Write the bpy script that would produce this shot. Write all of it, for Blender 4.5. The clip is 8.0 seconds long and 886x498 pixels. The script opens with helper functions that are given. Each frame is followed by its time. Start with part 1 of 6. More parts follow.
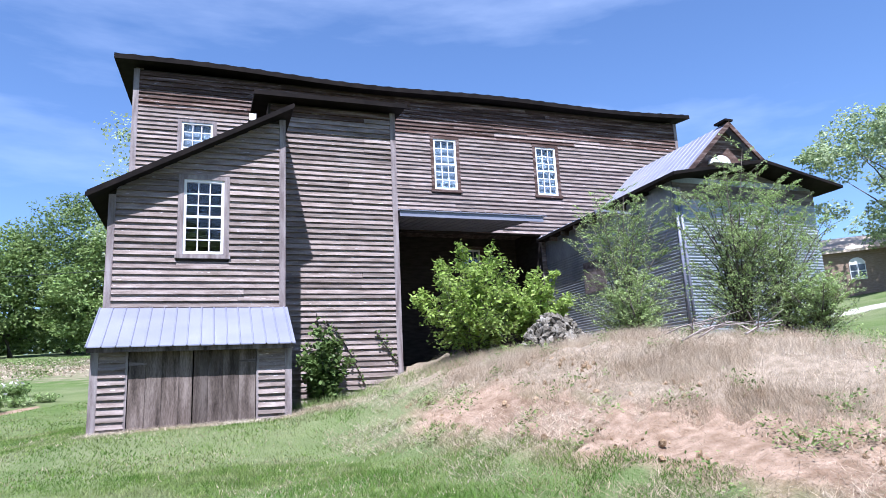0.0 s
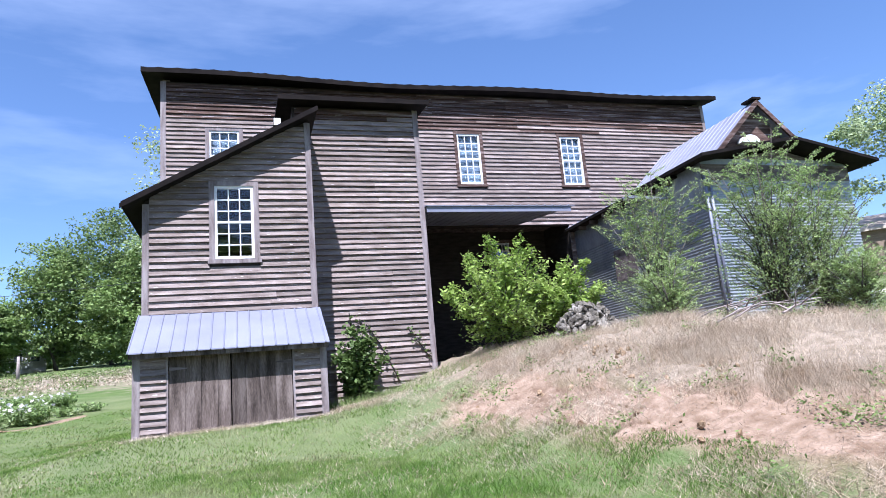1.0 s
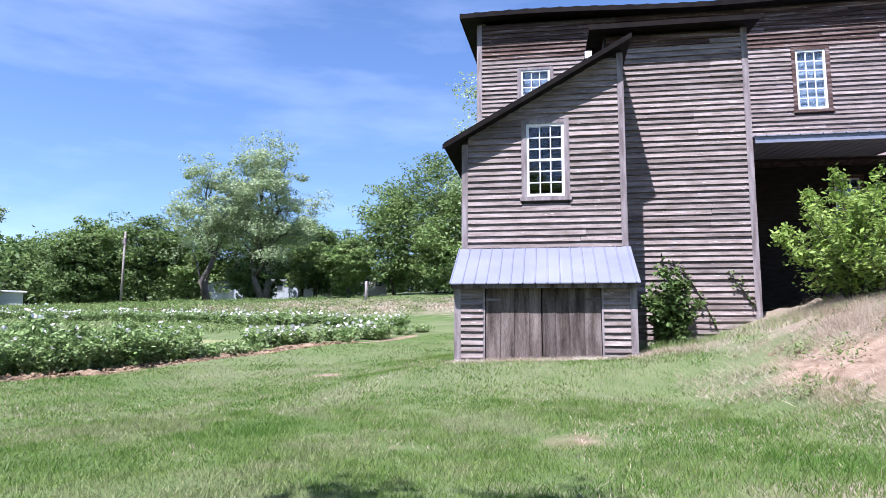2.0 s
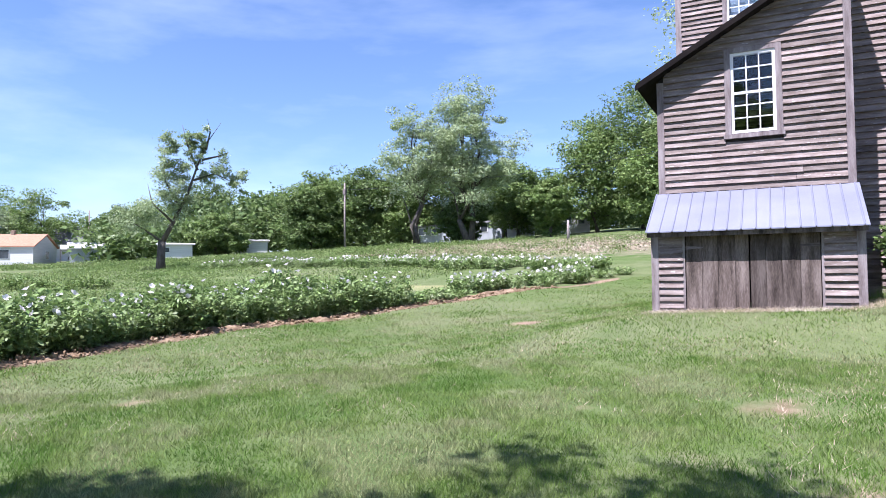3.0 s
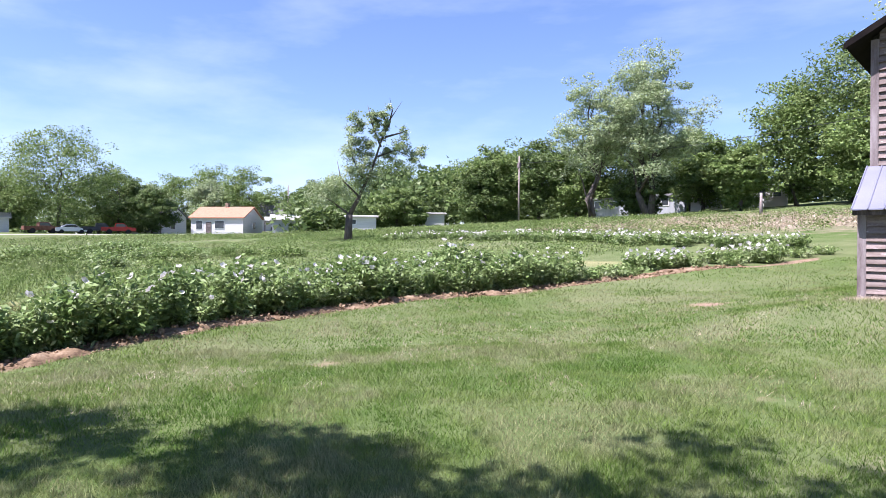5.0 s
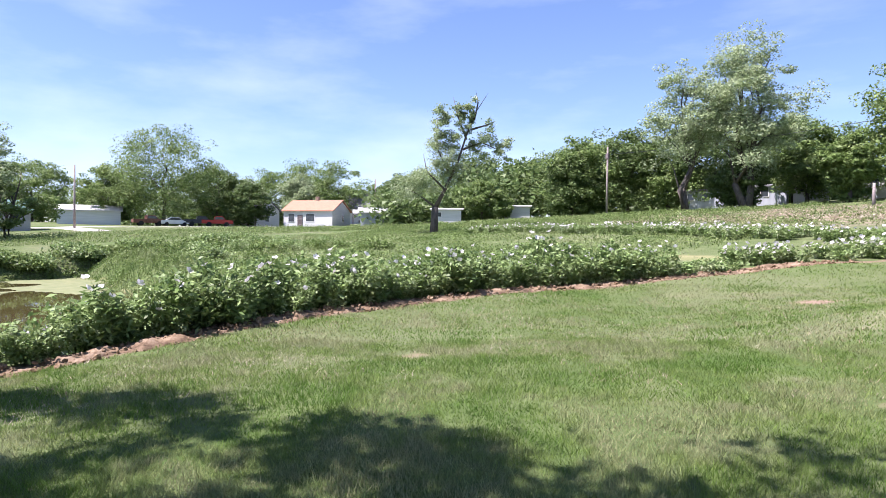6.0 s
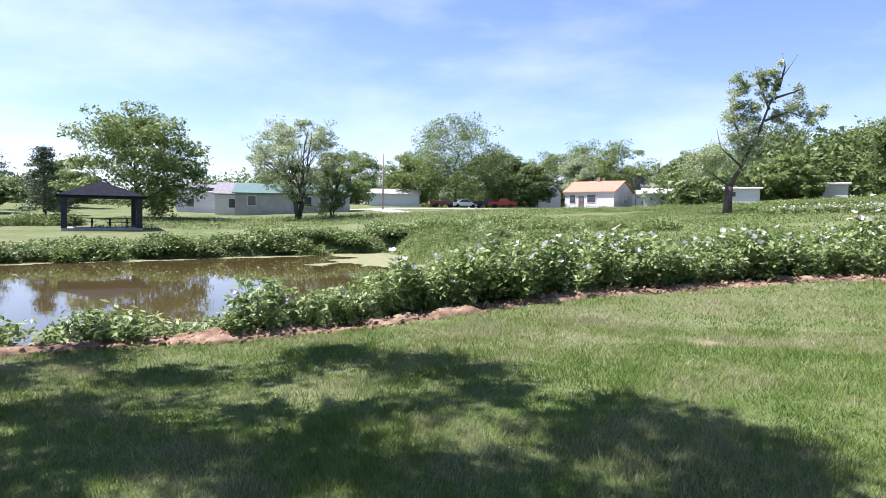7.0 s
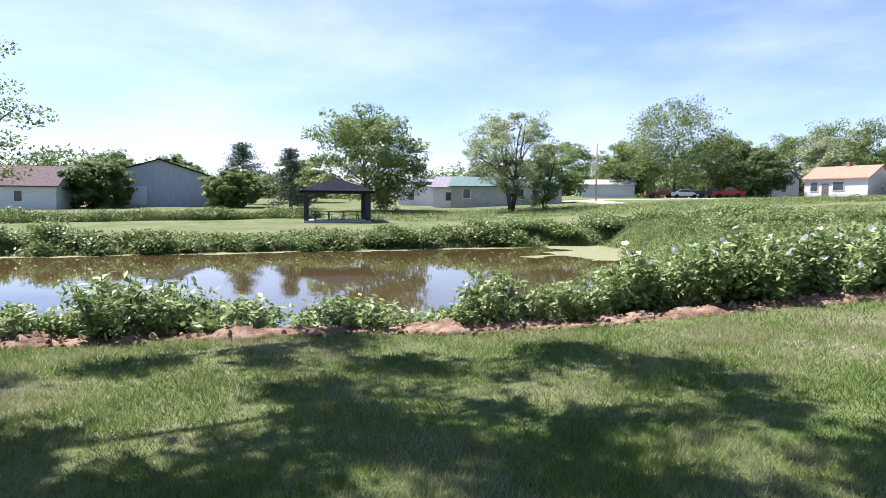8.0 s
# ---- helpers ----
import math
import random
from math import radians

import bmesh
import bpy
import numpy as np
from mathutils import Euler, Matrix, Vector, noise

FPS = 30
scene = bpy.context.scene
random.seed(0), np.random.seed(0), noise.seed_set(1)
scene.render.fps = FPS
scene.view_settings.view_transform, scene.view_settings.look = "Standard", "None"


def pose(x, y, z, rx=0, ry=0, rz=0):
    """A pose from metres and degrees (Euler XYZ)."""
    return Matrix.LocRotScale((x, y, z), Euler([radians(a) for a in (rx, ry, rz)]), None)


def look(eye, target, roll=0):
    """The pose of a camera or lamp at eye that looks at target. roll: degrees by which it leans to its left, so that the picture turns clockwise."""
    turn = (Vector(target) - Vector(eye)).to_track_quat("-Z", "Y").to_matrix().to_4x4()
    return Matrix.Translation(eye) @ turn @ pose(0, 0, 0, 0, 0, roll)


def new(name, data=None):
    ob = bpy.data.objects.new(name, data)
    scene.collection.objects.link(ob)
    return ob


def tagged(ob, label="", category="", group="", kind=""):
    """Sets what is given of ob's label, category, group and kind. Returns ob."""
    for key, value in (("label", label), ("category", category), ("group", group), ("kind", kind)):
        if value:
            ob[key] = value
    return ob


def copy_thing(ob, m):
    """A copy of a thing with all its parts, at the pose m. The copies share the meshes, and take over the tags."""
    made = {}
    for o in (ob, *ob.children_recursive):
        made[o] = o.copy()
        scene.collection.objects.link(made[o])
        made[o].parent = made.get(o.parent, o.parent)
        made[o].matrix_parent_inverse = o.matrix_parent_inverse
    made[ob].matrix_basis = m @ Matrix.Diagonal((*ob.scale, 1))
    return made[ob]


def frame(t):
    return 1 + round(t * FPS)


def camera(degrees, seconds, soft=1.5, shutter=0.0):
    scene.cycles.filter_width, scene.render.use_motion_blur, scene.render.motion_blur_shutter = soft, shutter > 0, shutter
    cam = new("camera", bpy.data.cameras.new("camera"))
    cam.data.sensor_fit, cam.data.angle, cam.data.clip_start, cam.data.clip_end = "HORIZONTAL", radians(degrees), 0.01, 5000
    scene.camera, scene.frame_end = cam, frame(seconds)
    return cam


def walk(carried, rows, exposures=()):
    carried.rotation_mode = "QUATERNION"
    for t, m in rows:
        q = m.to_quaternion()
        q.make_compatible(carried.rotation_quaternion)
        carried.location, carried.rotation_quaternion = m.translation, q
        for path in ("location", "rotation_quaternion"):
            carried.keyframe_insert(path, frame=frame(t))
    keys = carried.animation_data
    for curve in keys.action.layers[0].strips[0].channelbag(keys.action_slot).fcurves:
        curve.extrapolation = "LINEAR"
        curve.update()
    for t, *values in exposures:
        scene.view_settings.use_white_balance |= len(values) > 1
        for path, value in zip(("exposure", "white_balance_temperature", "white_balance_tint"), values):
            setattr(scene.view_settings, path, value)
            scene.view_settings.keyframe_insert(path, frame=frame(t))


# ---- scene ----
cam = camera(67.4, 8.0, soft=0.9)
PATH = [
    (0, (1.862, -13.084, 0.532), (2.528, -11.242, 0.94), -2.8),
    (0.5, (1.823, -13.025, 0.508), (2.494, -11.186, 0.918), -2.9),
    (1, (1.874, -13.098, 0.461), (2.456, -11.228, 0.867), -5.0),
    (1.5, (1.839, -12.915, 0.454), (2.045, -10.966, 0.852), -2.8),
    (2, (1.809, -12.819, 0.467), (1.493, -10.862, 0.732), 0.3),
    (2.1, (1.815, -12.812, 0.471), (1.406, -10.87, 0.721), 0.7),
    (2.2, (1.823, -12.823, 0.478), (1.28, -10.912, 0.71), 0.8),
    (3.3, (2.13, -13.023, 0.817), (1.214, -11.246, 0.86), -1.0),
    (3.5, (2.116, -13.039, 0.819), (1.178, -11.273, 0.855), -1.2),
    (4, (2.113, -13.007, 0.814), (1.04, -11.32, 0.858), -0.3),
    (4.5, (2.12, -13.008, 0.809), (0.907, -11.418, 0.825), 0.6),
    (4.7, (2.195, -13.048, 0.814), (0.923, -11.505, 0.82), 0.5),
    (6, (2.081, -13.057, 0.81), (0.575, -11.741, 0.782), 0.6),
    (6.5, (2.056, -13.055, 0.784), (0.321, -12.062, 0.733), 0.5),
    (7, (1.963, -13.058, 0.752), (0.056, -12.462, 0.658), 0.9),
    (7.5, (1.788, -13.168, 0.752), (-0.18, -12.836, 0.615), 0.7),
    (8, (1.616, -13.302, 0.749), (-0.379, -13.322, 0.623), 0.5),
]
walk(cam, [(t, look(eye, target, roll)) for t, eye, target, roll in PATH], [(0.0, 1.42, 5550, 18), (1.5, 1.42, 5600, 20), (3.5, 1.44, 5850, 25), (8.0, 1.47, 6200, 30)])

# ---- light ----
SUN_WAY = Vector((0.37, 1.0, -1.83)).normalized()
SUN_EL = math.asin(-SUN_WAY.z)
world = bpy.data.worlds.new("sky")
scene.world = world
world.use_nodes = True
wn, wl = world.node_tree.nodes, world.node_tree.links
sky = wn.new("ShaderNodeTexSky")
sky.sky_type, sky.sun_disc, sky.sun_elevation = "NISHITA", False, SUN_EL
sky.sun_rotation = math.atan2(-SUN_WAY.x, -SUN_WAY.y)
sky.air_density, sky.dust_density, sky.ozone_density = 1.0, 0.3, 5.0
wco = wn.new("ShaderNodeTexCoord")
wmap = wn.new("ShaderNodeMapping")
wmap.inputs["Scale"].default_value = (1.0, 1.6, 5.0)
wmap.inputs["Rotation"].default_value = (0.1, 0.15, 0.5)
wl.new(wco.outputs["Generated"], wmap.inputs["Vector"])
cloud = wn.new("ShaderNodeTexNoise")
cloud.inputs["Scale"].default_value, cloud.inputs["Detail"].default_value, cloud.inputs["Roughness"].default_value = 1.5, 7, 0.55
wl.new(wmap.outputs["Vector"], cloud.inputs["Vector"])
cramp = wn.new("ShaderNodeValToRGB")
cramp.color_ramp.elements[0].position, cramp.color_ramp.elements[1].position = 0.46, 0.95
cramp.color_ramp.elements[0].color, cramp.color_ramp.elements[1].color = (0, 0, 0, 1), (0.42, 0.42, 0.42, 1)
wsep, wwest, wadd = wn.new("ShaderNodeSeparateXYZ"), wn.new("ShaderNodeMapRange"), wn.new("ShaderNodeMath")
wl.new(wco.outputs["Generated"], wsep.inputs[0])
wwest.inputs["From Min"].default_value, wwest.inputs["From Max"].default_value = 0.3, -1.0
wwest.inputs["To Min"].default_value, wwest.inputs["To Max"].default_value = -0.05, 0.045
wl.new(wsep.outputs["X"], wwest.inputs["Value"])
wl.new(cloud.outputs["Fac"], wadd.inputs[0])
wl.new(wwest.outputs[0], wadd.inputs[1])
wl.new(wadd.outputs[0], cramp.inputs["Fac"])
cmix = wn.new("ShaderNodeMix")
cmix.data_type = "RGBA"
cmix.inputs["B"].default_value = (8.5, 9.3, 10.5, 1)
wl.new(cramp.outputs["Color"], cmix.inputs["Factor"])
wl.new(sky.outputs["Color"], cmix.inputs["A"])
wbg = wn["Background"]
wbg.inputs["Strength"].default_value = 0.075
wl.new(cmix.outputs["Result"], wbg.inputs["Color"])

sun = new("sun", bpy.data.lights.new("sun", "SUN"))
sun.data.energy, sun.data.angle, sun.data.color = 5.0, radians(0.6), (1.0, 0.955, 0.89)
sun.matrix_world = look((0, 0, 60), Vector((0, 0, 60)) + SUN_WAY)

# ---- materials ----


def surface(name, colours, scale=4.0, stretch=(1, 1, 1), rough=0.8, metal=0.0, bump=0.3, fine=40.0, by_object=0.0, by_island=0.0, through_light=0.0, spec=0.3, fleck=None, stops=(0.3, 0.7)):
    """A material of two or three colours mixed by broad and fine noise, with relief; by_object and by_island vary its lightness piece by piece."""
    m = bpy.data.materials.new(name)
    m.use_nodes = True
    n, l = m.node_tree.nodes, m.node_tree.links
    b = n["Principled BSDF"]
    co, mp = n.new("ShaderNodeTexCoord"), n.new("ShaderNodeMapping")
    mp.inputs["Scale"].default_value = stretch
    l.new(co.outputs["Object"], mp.inputs["Vector"])
    vec = mp.outputs["Vector"]
    if by_object:
        oi, ad = n.new("ShaderNodeObjectInfo"), n.new("ShaderNodeVectorMath")
        ad.operation = "MULTIPLY_ADD"
        ad.inputs[1].default_value = (37, 53, 71)
        cx = n.new("ShaderNodeCombineXYZ")
        for k in range(3):
            l.new(oi.outputs["Random"], cx.inputs[k])
        l.new(cx.outputs[0], ad.inputs[0])
        l.new(vec, ad.inputs[2])
        vec = ad.outputs[0]
    a, f = n.new("ShaderNodeTexNoise"), n.new("ShaderNodeTexNoise")
    a.inputs["Scale"].default_value, a.inputs["Detail"].default_value = scale, 6
    f.inputs["Scale"].default_value, f.inputs["Detail"].default_value = fine, 4
    for q in (a, f):
        l.new(vec, q.inputs["Vector"])
    mx = n.new("ShaderNodeMath")
    mx.operation = "MULTIPLY_ADD"
    mx.inputs[1].default_value, mx.inputs[2].default_value = 0.45, -0.225
    l.new(f.outputs["Fac"], mx.inputs[0])
    sm = n.new("ShaderNodeMath")
    l.new(a.outputs["Fac"], sm.inputs[0])
    l.new(mx.outputs[0], sm.inputs[1])
    rp = n.new("ShaderNodeValToRGB")
    el = rp.color_ramp.elements
    el[0].position, el[1].position = stops
    el[0].color, el[1].color = (*colours[0], 1), (*colours[-1], 1)
    if len(colours) == 3:
        e = el.new(sum(stops) / 2)
        e.color = (*colours[1], 1)
    l.new(sm.outputs[0], rp.inputs["Fac"])
    col = rp.outputs["Color"]
    if fleck:
        fn, fr, fm = n.new("ShaderNodeTexNoise"), n.new("ShaderNodeMapRange"), n.new("ShaderNodeMix")
        fn.inputs["Scale"].default_value, fn.inputs["Detail"].default_value = 6.0, 6
        fr.inputs["From Min"].default_value, fr.inputs["From Max"].default_value = 0.66, 0.70
        fm.data_type = "RGBA"
        fm.inputs["B"].default_value = (*fleck, 1)
        l.new(vec, fn.inputs["Vector"])
        l.new(fn.outputs["Fac"], fr.inputs["Value"])
        l.new(fr.outputs[0], fm.inputs["Factor"])
        l.new(col, fm.inputs["A"])
        col = fm.outputs["Result"]
    for amount, kind, out in ((by_object, "ShaderNodeObjectInfo", "Random"), (by_island, "ShaderNodeNewGeometry", "Random Per Island")):
        if amount:
            src, hv, mr = n.new(kind), n.new("ShaderNodeHueSaturation"), n.new("ShaderNodeMapRange")
            mr.inputs["To Min"].default_value, mr.inputs["To Max"].default_value = 1 - amount, 1 + amount
            l.new(src.outputs[out], mr.inputs["Value"])
            l.new(mr.outputs[0], hv.inputs["Value"])
            l.new(col, hv.inputs["Color"])
            col = hv.outputs["Color"]
    l.new(col, b.inputs["Base Color"])
    b.inputs["Roughness"].default_value, b.inputs["Metallic"].default_value = rough, metal
    b.inputs["Specular IOR Level"].default_value = spec
    if bump:
        bp = n.new("ShaderNodeBump")
        bp.inputs["Strength"].default_value, bp.inputs["Distance"].default_value = bump, 0.01
        l.new(sm.outputs[0], bp.inputs["Height"])
        l.new(bp.outputs[0], b.inputs["Normal"])
    if through_light:
        tr, ms = n.new("ShaderNodeBsdfTranslucent"), n.new("ShaderNodeMixShader")
        l.new(col, tr.inputs["Color"])
        ms.inputs[0].default_value = through_light
        l.new(b.outputs[0], ms.inputs[1])
        l.new(tr.outputs[0], ms.inputs[2])
        l.new(ms.outputs[0], n["Material Output"].inputs["Surface"])
    return m


WOOD = surface("weathered_board", [(0.086, 0.066, 0.057), (0.195, 0.157, 0.142), (0.30, 0.255, 0.238)], 2.2, (1.0, 3, 7), 0.85, bump=0.5, fine=24, by_object=0.26, stops=(0.22, 0.78), fleck=(0.40, 0.37, 0.37), spec=0.15)
# Redder, less weathered wood, darkened further to deepen the shade under the eaves.
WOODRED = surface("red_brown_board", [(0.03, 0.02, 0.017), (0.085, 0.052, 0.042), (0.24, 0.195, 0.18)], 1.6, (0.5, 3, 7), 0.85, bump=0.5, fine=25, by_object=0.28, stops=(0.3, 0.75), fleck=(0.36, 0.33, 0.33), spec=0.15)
WOODDARK = surface("dark_plank", [(0.034, 0.026, 0.022), (0.098, 0.077, 0.067), (0.185, 0.153, 0.137)], 2.0, (4, 3, 0.5), 0.85, bump=0.5, fine=30, by_object=0.4, spec=0.15)
TRIM = surface("grey_trim", [(0.12, 0.097, 0.094), (0.20, 0.17, 0.168), (0.27, 0.24, 0.24)], 2.0, (6, 3, 0.8), 0.8, bump=0.3, fine=25, spec=0.15)
TRIMH = surface("grey_trim_level", [(0.06, 0.047, 0.045), (0.12, 0.10, 0.095), (0.21, 0.18, 0.18)], 2.0, (0.8, 3, 6), 0.8, bump=0.3, fine=25, spec=0.15)
# Wall sheathing; also colours the bay walls dark to stand for shade.
SHEATHSHADE = surface("sheathing_and_bay_shade", [(0.022, 0.018, 0.016), (0.045, 0.038, 0.034)], 3.0, (1, 1, 4), 0.9, spec=0.1)
# One near-black tone for roof slabs, eaves, fascias and the rake board.
ROOFDARK = surface("near_black_roof_edge", [(0.006, 0.005, 0.005), (0.015, 0.012, 0.011)], 3.0, rough=0.9, bump=0.3, spec=0.08)
TIN = surface("ribbed_tin", [(0.155, 0.163, 0.215), (0.205, 0.214, 0.27)], 1.2, (0.7, 1, 1), 0.5, metal=0.1, bump=0.05, fine=60)
GALV = surface("galvanised_sheet", [(0.19, 0.213, 0.24), (0.28, 0.305, 0.335), (0.38, 0.405, 0.44)], 0.9, (1, 1, 0.5), 0.5, metal=0.4, bump=0.1, fine=20)
WHITE = surface("white_paint", [(0.6, 0.6, 0.6), (0.72, 0.72, 0.71)], 3.0, rough=0.5, bump=0.08)
# Sky reflection of the mill panes, painted as a flat blue-grey.
SKYCARD = surface("blue_grey_sky_reflection", [(0.08, 0.112, 0.165), (0.125, 0.165, 0.22)], 4.0, rough=0.7, bump=0.05)
CONCRETE = surface("pale_concrete", [(0.30, 0.28, 0.26), (0.43, 0.41, 0.385)], 3.0, rough=0.9, bump=0.4)
STONE = surface("pale_rubble", [(0.05, 0.043, 0.035), (0.125, 0.112, 0.09), (0.27, 0.25, 0.22)], 6.0, rough=0.9, bump=0.6, by_island=0.4)
BARK = surface("tree_bark", [(0.06, 0.05, 0.043), (0.14, 0.122, 0.108)], 8.0, (1, 1, 0.25), 0.9, bump=0.7, spec=0.15)
STICK = surface("bleached_stick", [(0.17, 0.14, 0.127), (0.32, 0.28, 0.255)], 8.0, (1, 1, 1), 0.9, bump=0.4)
GLASS = bpy.data.materials.new("window_glass")
GLASS.use_nodes = True
gb = GLASS.node_tree.nodes["Principled BSDF"]
gb.inputs["Transmission Weight"].default_value, gb.inputs["Roughness"].default_value, gb.inputs["IOR"].default_value = 1.0, 0.02, 1.45
gb.inputs["Base Color"].default_value = (0.9, 0.95, 0.95, 1)


def leafy(name, lo, mid, hi, isl=0.3, light=0.22, gloss=0.25, scale=0.6, stops=(0.3, 0.7)):
    return surface(name, [lo, mid, hi], scale, stops=stops, rough=0.5, bump=0.0, fine=5.0, by_island=isl, through_light=light, spec=gloss)


LEAF = leafy("tree_leaf", (0.095, 0.155, 0.04), (0.16, 0.232, 0.068), (0.235, 0.30, 0.112), light=0.34)
LEAFDARK = leafy("dark_leaf", (0.07, 0.118, 0.033), (0.115, 0.172, 0.053), (0.165, 0.222, 0.085), light=0.35)
LEAFPALE = leafy("silvery_leaf", (0.205, 0.275, 0.125), (0.29, 0.36, 0.185), (0.385, 0.445, 0.28), light=0.38)
LEAFLIME = leafy("lime_leaf", (0.175, 0.265, 0.048), (0.285, 0.385, 0.09), (0.39, 0.48, 0.165), light=0.42)
LEAFBLUE = leafy("blue_green_needle", (0.04, 0.07, 0.036), (0.065, 0.105, 0.055), (0.10, 0.14, 0.08))
LEAFBED = leafy("bed_leaf", (0.11, 0.185, 0.048), (0.195, 0.275, 0.092), (0.30, 0.36, 0.185), gloss=0.3, scale=1.5, light=0.28)
PETAL = leafy("white_petal", (0.66, 0.6, 0.62), (0.76, 0.72, 0.73), (0.8, 0.79, 0.79), 0.08, 0.3)
LEAFSHADE = leafy("shade_leaf", (0.10, 0.19, 0.03), (0.16, 0.26, 0.05), (0.22, 0.32, 0.08), light=0.55)
GRASS = leafy("lawn_blade", (0.085, 0.163, 0.026), (0.15, 0.217, 0.053), (0.24, 0.256, 0.125), 0.4, 0.38, 0.12, 0.8, (0.36, 0.64))
STRAW = leafy("dry_grass", (0.265, 0.20, 0.135), (0.415, 0.34, 0.25), (0.545, 0.475, 0.38), 0.3, 0.25, 0.12)
WEED = leafy("bank_weed", (0.085, 0.145, 0.034), (0.145, 0.205, 0.06), (0.22, 0.26, 0.11), 0.35, 0.25, 0.15, 0.35)

FEATHER = leafy("feathery_leaf", (0.195, 0.285, 0.09), (0.30, 0.39, 0.15), (0.40, 0.48, 0.27), 0.3, 0.4)


def ground_material():
    m = bpy.data.materials.new("ground_cover")
    m.use_nodes = True
    n, l = m.node_tree.nodes, m.node_tree.links
    b = n["Principled BSDF"]
    co = n.new("ShaderNodeTexCoord")

    def noise_of(scale, detail=6):
        q = n.new("ShaderNodeTexNoise")
        q.inputs["Scale"].default_value, q.inputs["Detail"].default_value = scale, detail
        l.new(co.outputs["Object"], q.inputs["Vector"])
        return q.outputs["Fac"]

    def ramp(fac, c0, c1, p0=0.35, p1=0.65):
        r = n.new("ShaderNodeValToRGB")
        r.color_ramp.elements[0].position, r.color_ramp.elements[1].position = p0, p1
        r.color_ramp.elements[0].color, r.color_ramp.elements[1].color = (*c0, 1), (*c1, 1)
        l.new(fac, r.inputs["Fac"])
        return r.outputs["Color"]

    def mix(fac, a, c):
        x = n.new("ShaderNodeMix")
        x.data_type = "RGBA"
        l.new(fac, x.inputs["Factor"])
        l.new(a, x.inputs["A"])
        l.new(c, x.inputs["B"])
        return x.outputs["Result"]

    def attribute(name, wobble, gain=0.7):
        at, ma, ad, sc = n.new("ShaderNodeAttribute"), n.new("ShaderNodeMath"), n.new("ShaderNodeMath"), n.new("ShaderNodeMapRange")
        at.attribute_name = name
        ma.operation = "MULTIPLY_ADD"
        ma.inputs[1].default_value, ma.inputs[2].default_value = gain, -0.5 * gain
        l.new(wobble, ma.inputs[0])
        l.new(at.outputs["Fac"], ad.inputs[0])
        l.new(ma.outputs[0], ad.inputs[1])
        sc.inputs["From Min"].default_value, sc.inputs["From Max"].default_value = 0.35, 0.65
        l.new(ad.outputs[0], sc.inputs["Value"])
        return sc.outputs[0]

    mid, fine, broad = noise_of(1.1), noise_of(28, 5), noise_of(0.22, 3)
    green = mix(fine, ramp(mid, (0.055, 0.092, 0.022), (0.125, 0.152, 0.062)), ramp(broad, (0.075, 0.118, 0.034), (0.165, 0.172, 0.098)))
    soil = mix(fine, ramp(mid, (0.165, 0.105, 0.066), (0.27, 0.185, 0.125)), ramp(noise_of(6), (0.105, 0.075, 0.052), (0.34, 0.265, 0.205)))
    straw = mix(fine, ramp(mid, (0.155, 0.122, 0.085), (0.275, 0.22, 0.165)), ramp(noise_of(9), (0.115, 0.094, 0.063), (0.34, 0.285, 0.22)))
    gravel = ramp(fine, (0.36, 0.33, 0.305), (0.52, 0.495, 0.46))
    algae = ramp(noise_of(0.9), (0.14, 0.17, 0.066), (0.22, 0.215, 0.105))
    col = mix(attribute("straw", mid), green, straw)
    col = mix(attribute("soil", mid, 0.9), col, soil)
    col = mix(attribute("gravel", mid, 0.4), col, gravel)
    col = mix(attribute("algae", mid, 0.4), col, algae)
    l.new(col, b.inputs["Base Color"])
    b.inputs["Roughness"].default_value, b.inputs["Specular IOR Level"].default_value = 0.95, 0.1
    bp = n.new("ShaderNodeBump")
    bp.inputs["Strength"].default_value, bp.inputs["Distance"].default_value = 0.8, 0.04
    l.new(fine, bp.inputs["Height"])
    l.new(bp.outputs[0], b.inputs["Normal"])
    return m


# ---- builders ----


def thing(name, x, y, z, label, category, group="", kind="", turn=0.0):
    e = new(name)
    e.empty_display_size = 0.2
    e.matrix_basis = pose(x, y, z, 0, 0, turn)
    return tagged(e, label, category, group, kind)


def link(name, me, material, parent=None, label=""):
    ob = new(name, me)
    if material is not None:
        me.materials.append(material)
    ob.parent = parent
    return tagged(ob, label)


def part(name, bm, material, parent=None, label="", smooth=False):
    me = bpy.data.meshes.new(name)
    if smooth:
        for f in bm.faces:
            f.smooth = True
    bm.to_mesh(me)
    bm.free()
    return link(name, me, material, parent, label)


def raw(name, verts, faces, material, parent=None, label=""):
    """A mesh out of numpy vertices (n, 3) and faces of one size (m, k)."""
    me = bpy.data.meshes.new(name)
    verts, faces = np.asarray(verts, dtype=np.float32), np.asarray(faces, dtype=np.int32)
    k = faces.shape[1]
    me.vertices.add(len(verts))
    me.vertices.foreach_set("co", verts.ravel())
    me.loops.add(faces.size)
    me.loops.foreach_set("vertex_index", faces.ravel())
    me.polygons.add(len(faces))
    me.polygons.foreach_set("loop_start", np.arange(0, faces.size, k, dtype=np.int32))
    me.update(calc_edges=True)
    return link(name, me, material, parent, label)


def box(bm, x0, x1, y0, y1, z0, z1, m=None):
    c = [(x, y, z) for x in (x0, x1) for y in (y0, y1) for z in (z0, z1)]
    v = [bm.verts.new(m @ Vector(p) if m else p) for p in c]
    for f in ((0, 1, 3, 2), (4, 6, 7, 5), (0, 4, 5, 1), (2, 3, 7, 6), (0, 2, 6, 4), (1, 5, 7, 3)):
        bm.faces.new([v[i] for i in f])
    return v


def boxes(*rows):
    bm = bmesh.new()
    for r in rows:
        box(bm, *r)
    return bm


